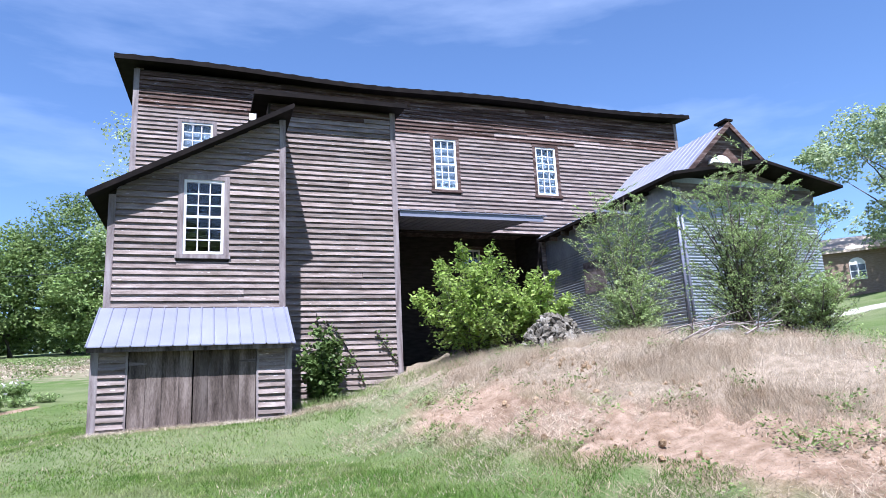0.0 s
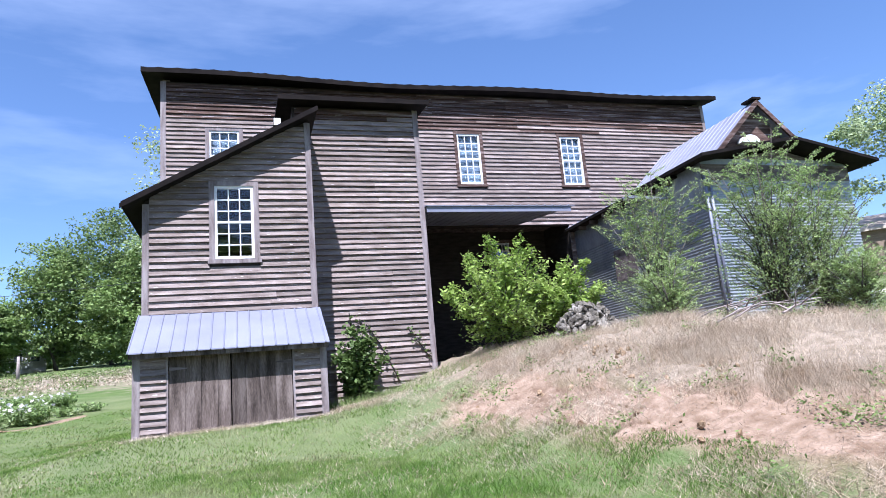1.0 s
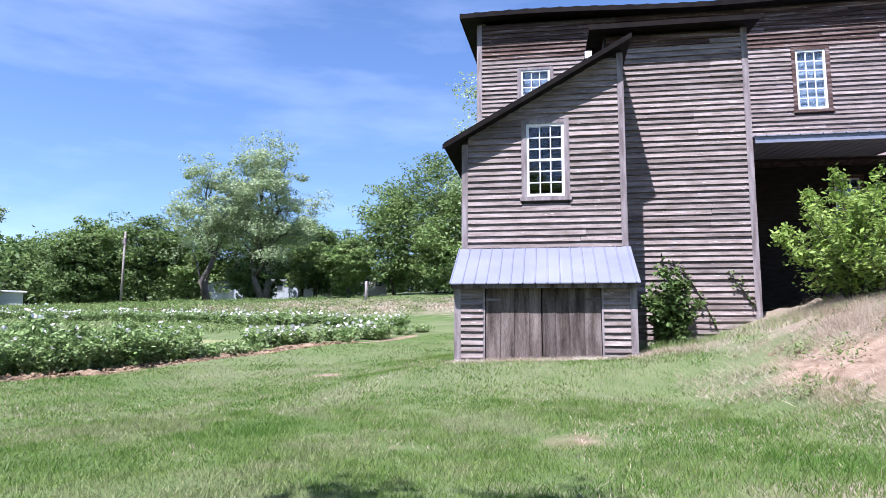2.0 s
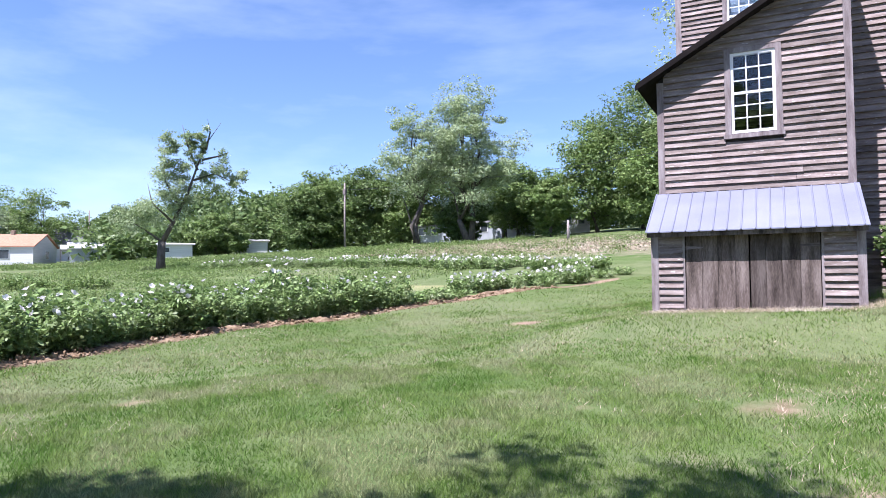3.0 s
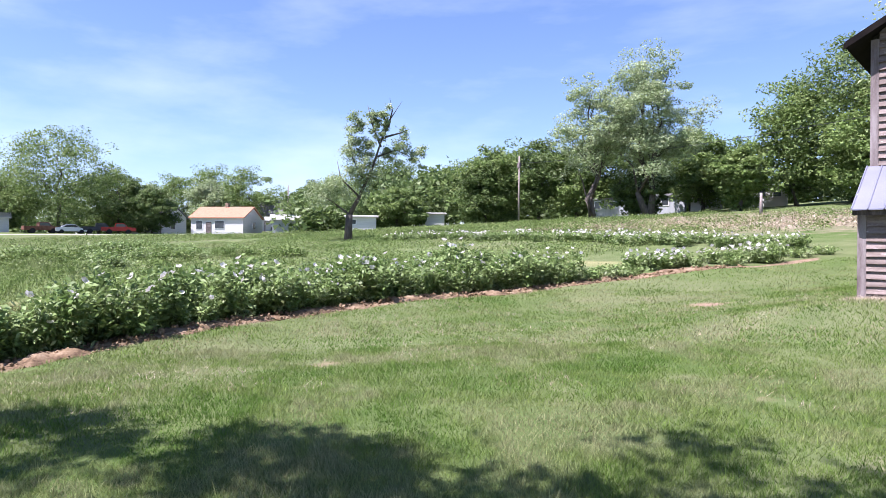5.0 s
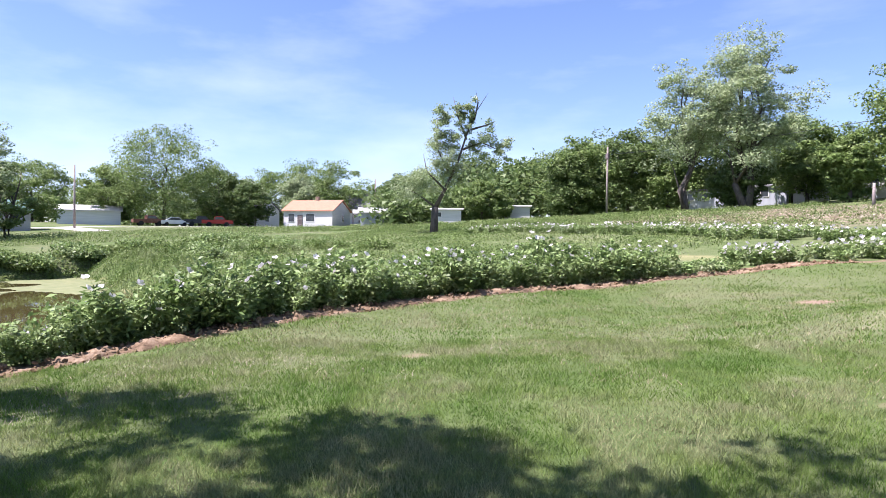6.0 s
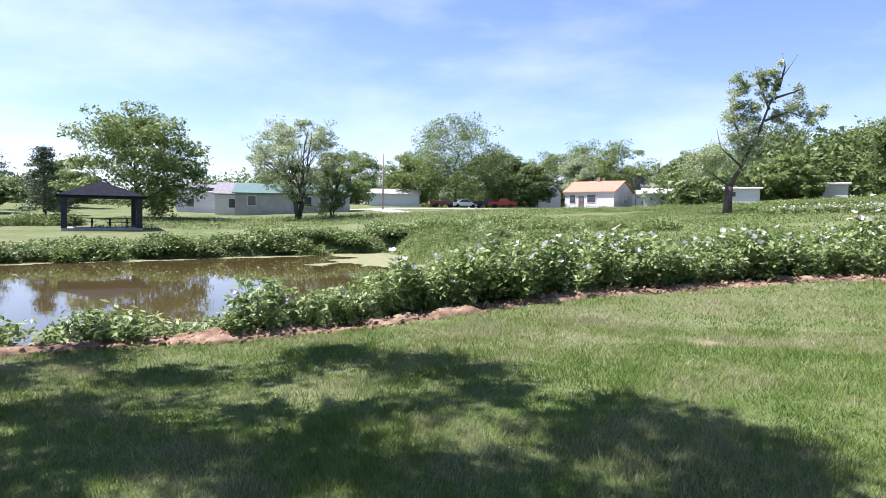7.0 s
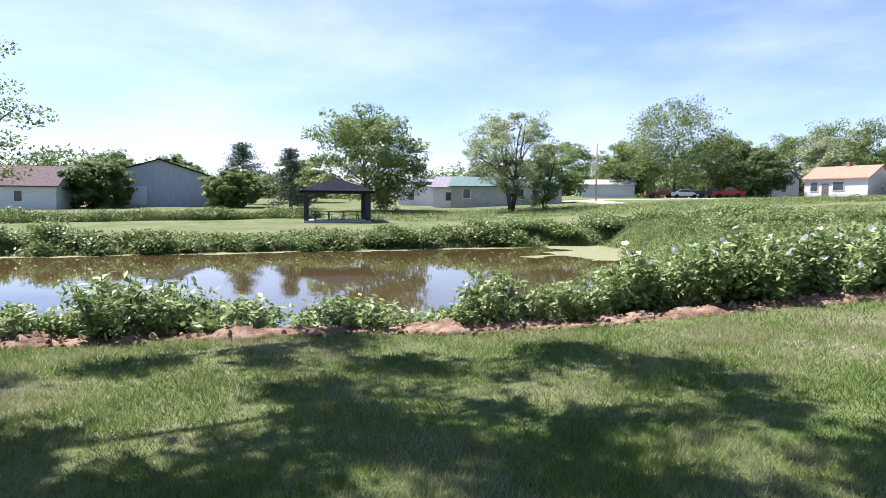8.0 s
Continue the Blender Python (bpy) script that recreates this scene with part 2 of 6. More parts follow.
def soft_box(x0, x1, y0, y1, z0, z1, r=0.01):
    bm = boxes((x0, x1, y0, y1, z0, z1))
    bmesh.ops.bevel(bm, geom=bm.edges[:], offset=r, segments=1, affect="EDGES")
    return bm


def prism(bm, outline, axis, a, b):
    """The outline, a ring of (u, v), drawn out from a to b along axis x or y."""
    def at(u, v, w):
        return (w, u, v) if axis == "x" else (u, w, v)
    lo, hi = [bm.verts.new(at(u, v, a)) for u, v in outline], [bm.verts.new(at(u, v, b)) for u, v in outline]
    n = len(outline)
    bm.faces.new(lo)
    bm.faces.new(hi[::-1])
    for i in range(n):
        bm.faces.new((lo[i], hi[i], hi[(i + 1) % n], lo[(i + 1) % n]))
    bmesh.ops.recalc_face_normals(bm, faces=bm.faces[:])
    return bm


def tube(bm, points, radii, sides=7):
    """A tapered tube along points."""
    rings = []
    for i, p in enumerate(points):
        p = Vector(p)
        way = Vector(points[min(i + 1, len(points) - 1)]) - Vector(points[max(i - 1, 0)])
        q = way.to_track_quat("Z", "Y") if way.length > 1e-6 else Euler((0, 0, 0)).to_quaternion()
        rings.append([bm.verts.new(p + q @ Vector((math.cos(a) * radii[i], math.sin(a) * radii[i], 0))) for a in [2 * math.pi * k / sides for k in range(sides)]])
    for lo, hi in zip(rings, rings[1:]):
        for k in range(sides):
            f = bm.faces.new((lo[k], lo[(k + 1) % sides], hi[(k + 1) % sides], hi[k]))
            f.smooth = True
    bm.faces.new(rings[-1])
    bm.faces.new(rings[0][::-1])


def leaves(centres, size, rng, aspect=0.5, flat=0.35, three=False, facing=None):
    """Leaves round the centres, folded four-cornered ones or plain three-cornered ones: vertices and faces."""
    c = np.asarray(centres, dtype=float)
    n = len(c)
    a = rng.normal(size=(n, 3)) * (1, 1, 0.6)
    a /= np.linalg.norm(a, axis=1)[:, None]
    up = rng.normal(size=(n, 3)) * flat + ((0, 0, 1.0) if facing is None else facing)
    s = np.cross(a, up)
    s /= np.linalg.norm(s, axis=1)[:, None] + 1e-9
    ln = size * rng.uniform(0.6, 1.3, (n, 1))
    if three:
        verts = np.stack([c - a * ln * 0.5 + s * ln * aspect * 0.4, c - a * ln * 0.3 - s * ln * aspect * 0.6, c + a * ln * 0.6], axis=1)
        return verts.reshape(-1, 3), np.arange(3 * n).reshape(-1, 3)
    verts = np.stack([c - a * ln * 0.5, c + s * ln * aspect * 0.5 + (0, 0, 0.04) * ln, c + a * ln * 0.5, c - s * ln * aspect * 0.5 + (0, 0, 0.04) * ln], axis=1)
    return verts.reshape(-1, 3), np.arange(4 * n).reshape(-1, 4)


def blades(x, y, z, height, width, rng, lean=0.4, material=None, name="grass", parent=None):
    """Tapered grass blades."""
    n = len(x)
    az = rng.uniform(0, 2 * math.pi, n)
    h = height * rng.uniform(0.5, 1.3, n)
    w = width * rng.uniform(0.7, 1.3, n)
    root = np.stack([x, y, z], 1)
    side = np.stack([np.cos(az), np.sin(az), np.zeros(n)], 1) * w[:, None] * 0.5
    tip = root + np.stack([rng.normal(0, lean, n) * h, rng.normal(0, lean, n) * h, h], 1)
    verts = np.stack([root - side, root + side, tip], 1).reshape(-1, 3)
    i = 3 * np.arange(n)[:, None]
    return raw(name, verts, i + np.array([[0, 1, 2]]), material, parent)


# ---- ground ----


def smooth(t):
    t = np.clip(t, 0, 1)
    return t * t * (3 - 2 * t)


def bed_x(y):
    """The lawn-side edge of the flower bed along the pond."""
    y = np.asarray(y, dtype=float)
    at, edge_x = (-60.0, -13.0, -9.0, -5.5, -3.0, -0.5, 3.0, 6.5, 9.0, 13.0, 60.0), (4.4, -6.85, -7.75, -8.25, -8.4, -7.95, -6.5, -5.2, -3.6, -1.2, 28.0)
    return sum(np.interp(y + o, at, edge_x) for o in (-1.6, -0.8, 0.0, 0.8, 1.6)) / 5


def shore_x(y):
    """Where the near bank of the pond runs."""
    y = np.asarray(y, dtype=float)
    bend = np.maximum(0, y + 7)
    return -9.85 - 0.24 * (y + 13) + 0.022 * bend ** 2 + 0.05 * bend


def bank_rise(x, y):
    s = x - 3.0 - 0.2 * np.maximum(0, -y) - 0.12 * np.maximum(0, -y - 6)
    return np.clip(s / 4.6, 0, 1)


def pond_depth(x, y):
    """How far inside the pond's shore a place lies, in metres."""
    far = x - (-38.5 + 0.46 * (-4 - y))
    near = shore_x(y) - x
    north = (-4 - 0.12 * (x + 38.5)) - y + np.sin(x * 0.7) * 0.4
    south = y + 58
    return np.minimum(np.minimum(far + 0.2 * np.sin(y * 0.5) + 0.15 * np.sin(y * 1.7), near), np.minimum(north, south))


def ground(x, y):
    x, y = np.asarray(x, dtype=float), np.asarray(y, dtype=float)
    gx, gy = np.maximum(x, -150), np.minimum(y, 85)
    b = np.maximum(0, gy - 9)
    c = np.maximum(0, -gx - 45)
    z = -0.874 + 0.0547 * np.maximum(0, gy + 13) + 0.0463 * b + 0.0308 * c - 0.0352 * c * np.clip((gy - 10) / 40, 0, 1) - 0.0322 * b * np.clip(-gx / 60, 0, 1)
    z = z - 0.32 * np.exp(-((x + 5) / 4) ** 2 - ((y + 1) / 5) ** 2) + 0.06 * np.exp(-((x - 1.6) / 3) ** 2 - (y / 2.5) ** 2)
    pad = np.exp(-np.abs((x - 1.7) / 3.0) ** 4 - np.abs((y - 0.6) / 2.4) ** 4)
    z = z + pad * (0.02 + 0.03 * x + 0.05 * np.maximum(0, y) - z)
    w = smooth(bank_rise(x, y)) * 0.5 + bank_rise(x, y) * 0.5
    east = 1.16 - 0.19 * np.clip(x - 10.4, 0, 4) + 0.19 * np.clip(x - 15.5, 0, 23) - 0.16 * np.clip(-y - 4.2, 0, 6)
    z = z + w * np.maximum(0, east - z)
    z = z + 0.05 * np.sin(x * 0.9 + 0.4 * y) * np.sin(y * 0.7) * (1 + 1.5 * w)
    d = pond_depth(x, y)
    t = smooth((d + 2.4) / 3.2)
    return z * (1 - t) + -2.1 * t


GROUND = ground_material()


def graded(lo, hi, fine_lo, fine_hi, step, growth):
    mid = list(np.arange(fine_lo, fine_hi + step, step))
    s, a = step, mid[-1]
    while a < hi:
        s *= growth
        a += s
        mid.append(a)
    s, a, low = step, mid[0], []
    while a > lo:
        s *= growth
        a -= s
        low.append(a)
    return np.array(low[::-1] + mid)


gxs, gys = graded(-2500, 2500, -42, 16, 0.3, 1.06), graded(-2500, 2500, -34, 18, 0.3, 1.06)
GX, GY = np.meshgrid(gxs, gys, indexing="ij")
GZ = ground(GX, GY)
rough_rng = np.random.default_rng(5)
near_bank = bank_rise(GX, GY)
GZ = GZ + rough_rng.normal(0, 0.035, GX.shape) * np.clip(near_bank * 4, 0, 1) * (near_bank < 1) * (GX < 20)
ii = np.arange(GX.size).reshape(GX.shape)
gq = np.stack([ii[:-1, :-1], ii[1:, :-1], ii[1:, 1:], ii[:-1, 1:]], -1).reshape(-1, 4)
ground_ob = raw("ground", np.stack([GX, GY, GZ], -1).reshape(-1, 3), gq, GROUND)
tagged(ground_ob, "green mown lawn with bare soil and dry grass on a bank", "ground", kind="structure")
for p in ground_ob.data.polygons:
    p.use_smooth = True
edge = bed_x(GY) - GX
soil = np.clip(1 - np.abs(near_bank - 0.40) / 0.34, 0, 1) * (GX > 2) * (GX < 30) * np.clip((-1.2 - GY) / 2.5, 0.25, 1)
soil = np.maximum(soil, np.clip(1 - np.abs(edge - 0.35) / 0.6, 0, 1) * (GY < 16) * (GX < -3) * 0.95)
soil = np.maximum(soil, 0.75 * np.exp(-((GX - 1.5) / 2.2) ** 2 - ((GY + 0.12) / 0.22) ** 2))
BARE = ((-4.5, -7.8, 0.35), (-2.9, 0.9, 0.6), (0.4, -6.5, 0.25), (5.0, -9.6, 0.5), (2.0, -6.0, 0.5), (2.7, -8.4, 0.5))
for px, py, r in BARE:
    soil = np.maximum(soil, 0.66 * np.exp(-((GX - px) ** 2 + (GY - py) ** 2) / r ** 2))
straw = np.clip((near_bank - 0.35) / 0.3, 0, 1) * np.clip((15 - GX) / 4, 0, 1) * np.clip((GY + 12) / 3, 0, 1)
straw = np.maximum(straw, 0.55 * np.exp(-((GX - 4.2) / 1.6) ** 2 - ((GY + 8.2) / 1.2) ** 2))
straw = np.maximum(straw, 0.27 * (bed_x(GY) - GX < -0.6) * (GX < 12) * (GY < 14) * np.clip((GX + 9) / 9 + 0.5, 0.4, 1))
straw = np.maximum(straw, 0.25 * (GX < -12))
straw = np.maximum(straw, 0.52 * np.exp(-((GX + 10) / 16) ** 4 - ((GY - 30) / 11) ** 4))
gravel = np.clip(1.3 - np.abs((GX - 1.9) * 0.788 + (GY + 13.1) * 0.616 - 35.0) / 1.7, 0, 1) * (GX > 20) * (GX < 90)
gravel = np.maximum(gravel, np.clip(1.3 - np.abs(GX + 99 - 0.12 * (GY - 20)) / 2.5, 0, 1) * (GY > 4) * (GY < 60))
gravel = np.maximum(gravel, np.clip(1.3 - np.abs(GY - 7.5) / 1.8, 0, 1) * (GX < -80) * (GX > -99))
shore = pond_depth(GX, GY)
algae = np.clip(1.3 - np.abs(GY - 8.3) / 1.1, 0, 1) * (GX > -19) * (GX < -7.4)
algae = np.maximum(algae, 0.8 * (np.abs(shore + 0.1) < 0.5) * (GX < -20))
for key, val in (("soil", soil), ("straw", straw), ("gravel", gravel), ("algae", algae)):
    ground_ob.data.attributes.new(key, "FLOAT", "POINT").data.foreach_set("value", val.ravel().astype(np.float32))

WATER = bpy.data.materials.new("pond_water")
WATER.use_nodes = True
wb, wnn, wll = WATER.node_tree.nodes["Principled BSDF"], WATER.node_tree.nodes, WATER.node_tree.links
wb.inputs["Base Color"].default_value, wb.inputs["Roughness"].default_value, wb.inputs["IOR"].default_value = (0.06, 0.047, 0.018, 1), 0.03, 1.33
wtn, wtb, wtc = wnn.new("ShaderNodeTexNoise"), wnn.new("ShaderNodeBump"), wnn.new("ShaderNodeTexCoord")
wtn.inputs["Scale"].default_value = 2.5
wtb.inputs["Strength"].default_value, wtb.inputs["Distance"].default_value = 0.05, 0.02
wll.new(wtc.outputs["Object"], wtn.inputs["Vector"])
wll.new(wtn.outputs["Fac"], wtb.inputs["Height"])
wll.new(wtb.outputs[0], wb.inputs["Normal"])
px0, py0 = np.meshgrid(np.linspace(-42, -7, 2), np.linspace(-60, -1, 2), indexing="ij")
water = raw("water", np.stack([px0, py0, px0 * 0 - 1.5], -1).reshape(-1, 3), [[0, 2, 3, 1]], WATER)
tagged(water, "still brown pond water reflecting the sky", "pond", kind="structure")


def gz(x, y):
    return float(ground(x, y))

# ---- mill ----
rng = np.random.default_rng(11)
mill = thing("mill_building", 3.0, 6.0, 0.0, "tall weathered grey clapboard mill with a low dark roof", "building")
MILL = Matrix.Translation((-3.0, -6.0, 0.0))


def mpart(name, bm, material, label="", parent=None):
    """A part of the mill, built in world places."""
    if parent is None:
        bm.transform(MILL)
    return part(name, bm, material, parent or mill, label)


def board(bm, x0, x1, z, h, y, drop0, drop1, thick, xt=None):
    """One lapped board on a wall that faces -y: thick at its foot, thin at its top."""
    xt = x0 if xt is None else xt
    v = [bm.verts.new(p) for p in (
        (x0, y - thick, z + drop0), (x1, y - thick, z + drop1), (x1, y, z + drop1), (x0, y, z + drop0),
        (xt, y - 0.006, z + h + drop0), (x1, y - 0.006, z + h + drop1), (x1, y, z + h + drop1), (xt, y, z + h + drop0))]
    for f in ((0, 1, 5, 4), (3, 7, 6, 2), (0, 3, 2, 1), (4, 5, 6, 7), (0, 4, 7, 3), (1, 2, 6, 5)):
        bm.faces.new([v[i] for i in f])


def clapboards(wall, x0, x1, z0, z1, y, holes=(), left_of=None, red_over=99.0, step=0.132, joints=3.6):
    """Courses of boards on the wall part; holes are (x0, x1, z0, z1); left_of(z) gives where a sloping roof cuts the course."""
    z = z0
    while z < z1 - 0.03:
        h = min(step, z1 - z)
        spans = [(max(x0, left_of(z)) if left_of else x0, x1)]
        for a, b, c, d in holes:
            if z + h > c + 0.02 and z < d - 0.02:
                spans = [s for lo, hi in spans for s in ((lo, min(hi, a)), (max(lo, b), hi)) if s[1] - s[0] > 0.02]
        for lo, hi in spans:
            if hi - lo < 0.05:
                continue
            cuts, at = [lo], lo + rng.uniform(0.4, 1.2) * joints
            while at < hi - 0.6:
                cuts.append(at)
                at += rng.uniform(0.6, 1.2) * joints
            cuts.append(hi)
            for a, b in zip(cuts, cuts[1:]):
                bm = bmesh.new()
                d0 = rng.normal(0, 0.004)
                board(bm, a + 0.002, b - 0.002, z - 0.018, h + 0.024, y, d0, d0 + rng.normal(0, 0.005), 0.050 + rng.uniform(0, 0.016), max(a + 0.002, left_of(z + h)) if left_of and a == cuts[0] else None)
                bm.transform(MILL)
                part("board", bm, WOODRED if z + rng.normal(0, 0.12) > red_over else WOOD, wall)
        z += step


def wall_with_holes(x0, x1, z0, z1, y0, y1, holes=()):
    """A wall along x whose openings go right through."""
    bm = bmesh.new()
    xs, zs = sorted({x0, x1, *[v for h in holes for v in h[:2]]}), sorted({z0, z1, *[v for h in holes for v in h[2:]]})
    for a, b in zip(xs, xs[1:]):
        for c, d in zip(zs, zs[1:]):
            if not any(h[0] <= a and b <= h[1] and h[2] <= c and d <= h[3] for h in holes):
                box(bm, a, b, y0, y1, c, d)
    bmesh.ops.remove_doubles(bm, verts=bm.verts[:], dist=1e-5)
    return bm


def window(x0, x1, z0, z1, y, rows=6, cols=3, blind=False, trim=TRIM, sill=True, label="white twelve-over-six sash window"):
    """A sash window in a wall that faces -y: white frame and bars, glass panes, a plain wooden casing."""
    f = 0.055
    bm = bmesh.new()
    for r in ((x0, x1, y - 0.02, y + 0.06, z0, z0 + f), (x0, x1, y - 0.02, y + 0.06, z1 - f, z1), (x0, x0 + f, y - 0.02, y + 0.06, z0 + f, z1 - f), (x1 - f, x1, y - 0.02, y + 0.06, z0 + f, z1 - f)):
        box(bm, *r)
    zm = (z0 + z1) / 2
    box(bm, x0 + f, x1 - f, y - 0.012, y + 0.045, zm - 0.024, zm + 0.024)
    win = mpart("window", bm, WHITE, label)
    w, h = (x1 - x0 - 2 * f), (z1 - z0 - 2 * f)
    bars = []
    for i in range(1, cols):
        x = x0 + f + w * i / cols
        bars += [(x - 0.011, x + 0.011, y - 0.004, y + 0.03, z0 + f, zm - 0.024), (x - 0.011, x + 0.011, y - 0.004, y + 0.03, zm + 0.024, z1 - f)]
    for j in range(1, rows):
        z = z0 + f + h * j / rows
        if abs(z - zm) > 0.05:
            bars.append((x0 + f, x1 - f, y - 0.003, y + 0.031, z - 0.011, z + 0.011))
    for r in bars:
        bm = boxes(r)
        bm.transform(MILL)
        part("glazing_bar", bm, WHITE, win)
    for i in range(cols):
        for j in range(rows):
            g = boxes((x0 + f + w * i / cols + 0.006, x0 + f + w * (i + 1) / cols - 0.006, y + 0.014, y + 0.018, z0 + f + h * j / rows + 0.006, z0 + f + h * (j + 1) / rows - 0.006))
            bmesh.ops.rotate(g, verts=g.verts, cent=((x0 + x1) / 2, y, zm), matrix=Euler((rng.normal(0, 0.004), 0, rng.normal(0, 0.004))).to_matrix())
            g.transform(MILL)
            p = part("pane", g, GLASS, win)
            p.visible_shadow = False
    c = 0.11
    cs = bmesh.new()
    for r in ((x0 - c, x0, y - 0.045, y + 0.02, z0 - 0.02, z1 + c), (x1, x1 + c, y - 0.045, y + 0.02, z0 - 0.02, z1 + c), (x0, x1, y - 0.043, y + 0.02, z1, z1 + c), (x0 - c - 0.03, x1 + c + 0.03, y - 0.08, y + 0.02, z0 - 0.10, z0 - 0.02)):
        box(cs, *r)
    cs.transform(MILL)
    part("casing", cs, trim, win, "plain weathered wooden casing")
    # sheet added behind the glass; its colour stands for the reflected sky
    if blind:
        bl = boxes((x0 + 0.02, x1 - 0.02, y + 0.09, y + 0.1, z0, z1))
        bl.transform(MILL)
        part("blind", bl, SKYCARD, win, "blue-grey sheet added behind the panes for their sky reflection")


MY, TY, SY = 6.0, 2.43, 1.1
MX0, MX1, EAVE = -0.2, 18.2, 9.75
W1, W3, W4, WB, SW = (1.07, 1.90, 6.75, 8.27), (8.59, 9.36, 6.70, 8.39), (12.24, 13.01, 6.70, 8.39), (10.15, 10.85, 3.75, 5.2), (1.36, 2.15, 3.44, 5.02)

# main block; a wagon bay opens behind the porch
BAY = (6.3, 12.2, 0.3, 5.3)
main_wall = mpart("wall", wall_with_holes(MX0, MX1, 0.3, EAVE, MY, MY + 0.2, (W1, W3, W4, BAY)), SHEATHSHADE, "weathered grey clapboard wall, red-brown courses darkened for eave shade")
# red-brown courses fill the eave's shadow band, part of which is in their colour
clapboards(main_wall, MX0 + 0.12, MX1 - 0.1, 1.0, EAVE - 0.05, MY, [(a - 0.11, b + 0.11, c - 0.1, d + 0.11) for a, b, c, d in (W1, W3, W4)] + [BAY], red_over=8.55, joints=4.2)
for h, bl, wy in ((W1, True, MY), (W3, True, MY), (W4, True, MY), (WB, True, 8.0)):
    window(*h, wy, blind=bl, trim=TRIM if h is W1 else WOODRED)
mpart("corner_board", boxes((MX0 - 0.03, MX0 + 0.12, MY - 0.045, MY + 0.2, 0.3, EAVE)), TRIM)
mpart("corner_board", boxes((MX1 - 0.1, MX1 + 0.03, MY - 0.045, MY + 0.2, 0.3, EAVE)), TRIM)
mpart("side_wall", boxes((MX0, MX0 + 0.2, MY + 0.2, 15.0, 0.0, EAVE + 0.4)), WOOD)
mpart("side_wall", boxes((MX1 - 0.2, MX1, MY + 0.2, 15.0, 0.0, EAVE + 0.4)), WOOD)
mpart("back_wall", boxes((MX0, MX1, 15.0, 15.2, 0.0, EAVE)), WOOD)
# bay walls: the deep shade inside is put into their near-black colour
mpart("bay_wall", wall_with_holes(6.1, 12.4, 0.3, 5.6, 8.0, 8.15, (WB,)), SHEATHSHADE, "plank wall at the back of the bay, coloured dark for shade")
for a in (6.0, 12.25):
    mpart("bay_side", boxes((a, a + 0.12, MY + 0.2, 8.0, 0.3, 5.6)), SHEATHSHADE)
mpart("upper_floor", boxes((MX0 + 0.2, MX1 - 0.2, MY + 0.2, 15.0, 5.6, 5.75)), WOODDARK)


def main_roof():
    """Low gable of ribbed sheets with a gently sagging front edge."""
    bm = bmesh.new()
    xs = np.linspace(MX0 - 0.5, MX1 + 0.36, 120)
    prof = ((5.56, 0.0), (10.5, 0.60), (15.44, 0.0))
    top, bot = [], []
    for i, x in enumerate(xs):
        sag = -0.10 * math.sin(math.pi * (i / 119)) + 0.05 * math.sin(i * 0.11)
        rib = 0.02 if i % 3 == 0 else 0.0
        top.append([bm.verts.new((x, y, EAVE + 0.20 + z + sag + rib)) for y, z in prof])
        bot.append([bm.verts.new((x, y, EAVE + 0.06 + z + sag)) for y, z in prof])
    for i in range(119):
        for k in range(2):
            bm.faces.new((top[i][k], top[i + 1][k], top[i + 1][k + 1], top[i][k + 1]))
            bm.faces.new((bot[i][k], bot[i][k + 1], bot[i + 1][k + 1], bot[i + 1][k]))
        bm.faces.new((bot[i][0], bot[i + 1][0], top[i + 1][0], top[i][0]))
        bm.faces.new((bot[i][2], top[i][2], top[i + 1][2], bot[i + 1][2]))
    for r in (0, 119):
        for k in range(2):
            bm.faces.new((top[r][k], top[r][k + 1], bot[r][k + 1], bot[r][k]))
    bmesh.ops.recalc_face_normals(bm, faces=bm.faces[:])
    return bm


mpart("roof", main_roof(), ROOFDARK, "near-black sheet roof with a deep eave")

# stair tower
TX0, TX1, TTOP = 3.15, 6.28, 7.5
tower_wall = mpart("wall", boxes((TX0, TX1, TY, TY + 0.2, -0.2, TTOP)), SHEATHSHADE, "weathered grey clapboard tower wall")
clapboards(tower_wall, TX0 + 0.05, TX1 - 0.11, 0.2, TTOP - 0.02, TY, red_over=7.05, joints=4.5)
mpart("corner_board", boxes((TX1 - 0.11, TX1 + 0.03, TY - 0.045, TY + 0.2, 0.4, TTOP)), TRIM)
mpart("side_wall", boxes((TX1 - 0.17, TX1, TY + 0.2, MY, 0.2, TTOP)), WOOD)
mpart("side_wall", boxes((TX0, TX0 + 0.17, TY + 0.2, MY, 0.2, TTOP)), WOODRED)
tr = bmesh.new()
prism(tr, [(2.0, 7.53), (2.0, 7.62), (MY + 0.1, 8.02), (MY + 0.1, 7.93)], "x", 2.80, 6.52)
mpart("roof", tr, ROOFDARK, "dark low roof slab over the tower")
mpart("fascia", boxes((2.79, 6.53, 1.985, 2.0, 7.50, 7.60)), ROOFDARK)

# lean-to
SX0, SX1 = 0.0, 3.38


def slope_z(x):
    return 4.60 + (x + 0.36) * (6.60 - 4.42) / 3.9


shed = bmesh.new()
for a, b, c, d in ((SX0, SW[0], 0, 0), (SW[1], SX1, 0, 0)):
    prism(shed, [(a, 0.0), (b, 0.0), (b, slope_z(b) - 0.12), (a, slope_z(a) - 0.12)], "y", SY, SY + 0.16)
prism(shed, [(SW[0], 0.0), (SW[1], 0.0), (SW[1], SW[2]), (SW[0], SW[2])], "y", SY, SY + 0.16)
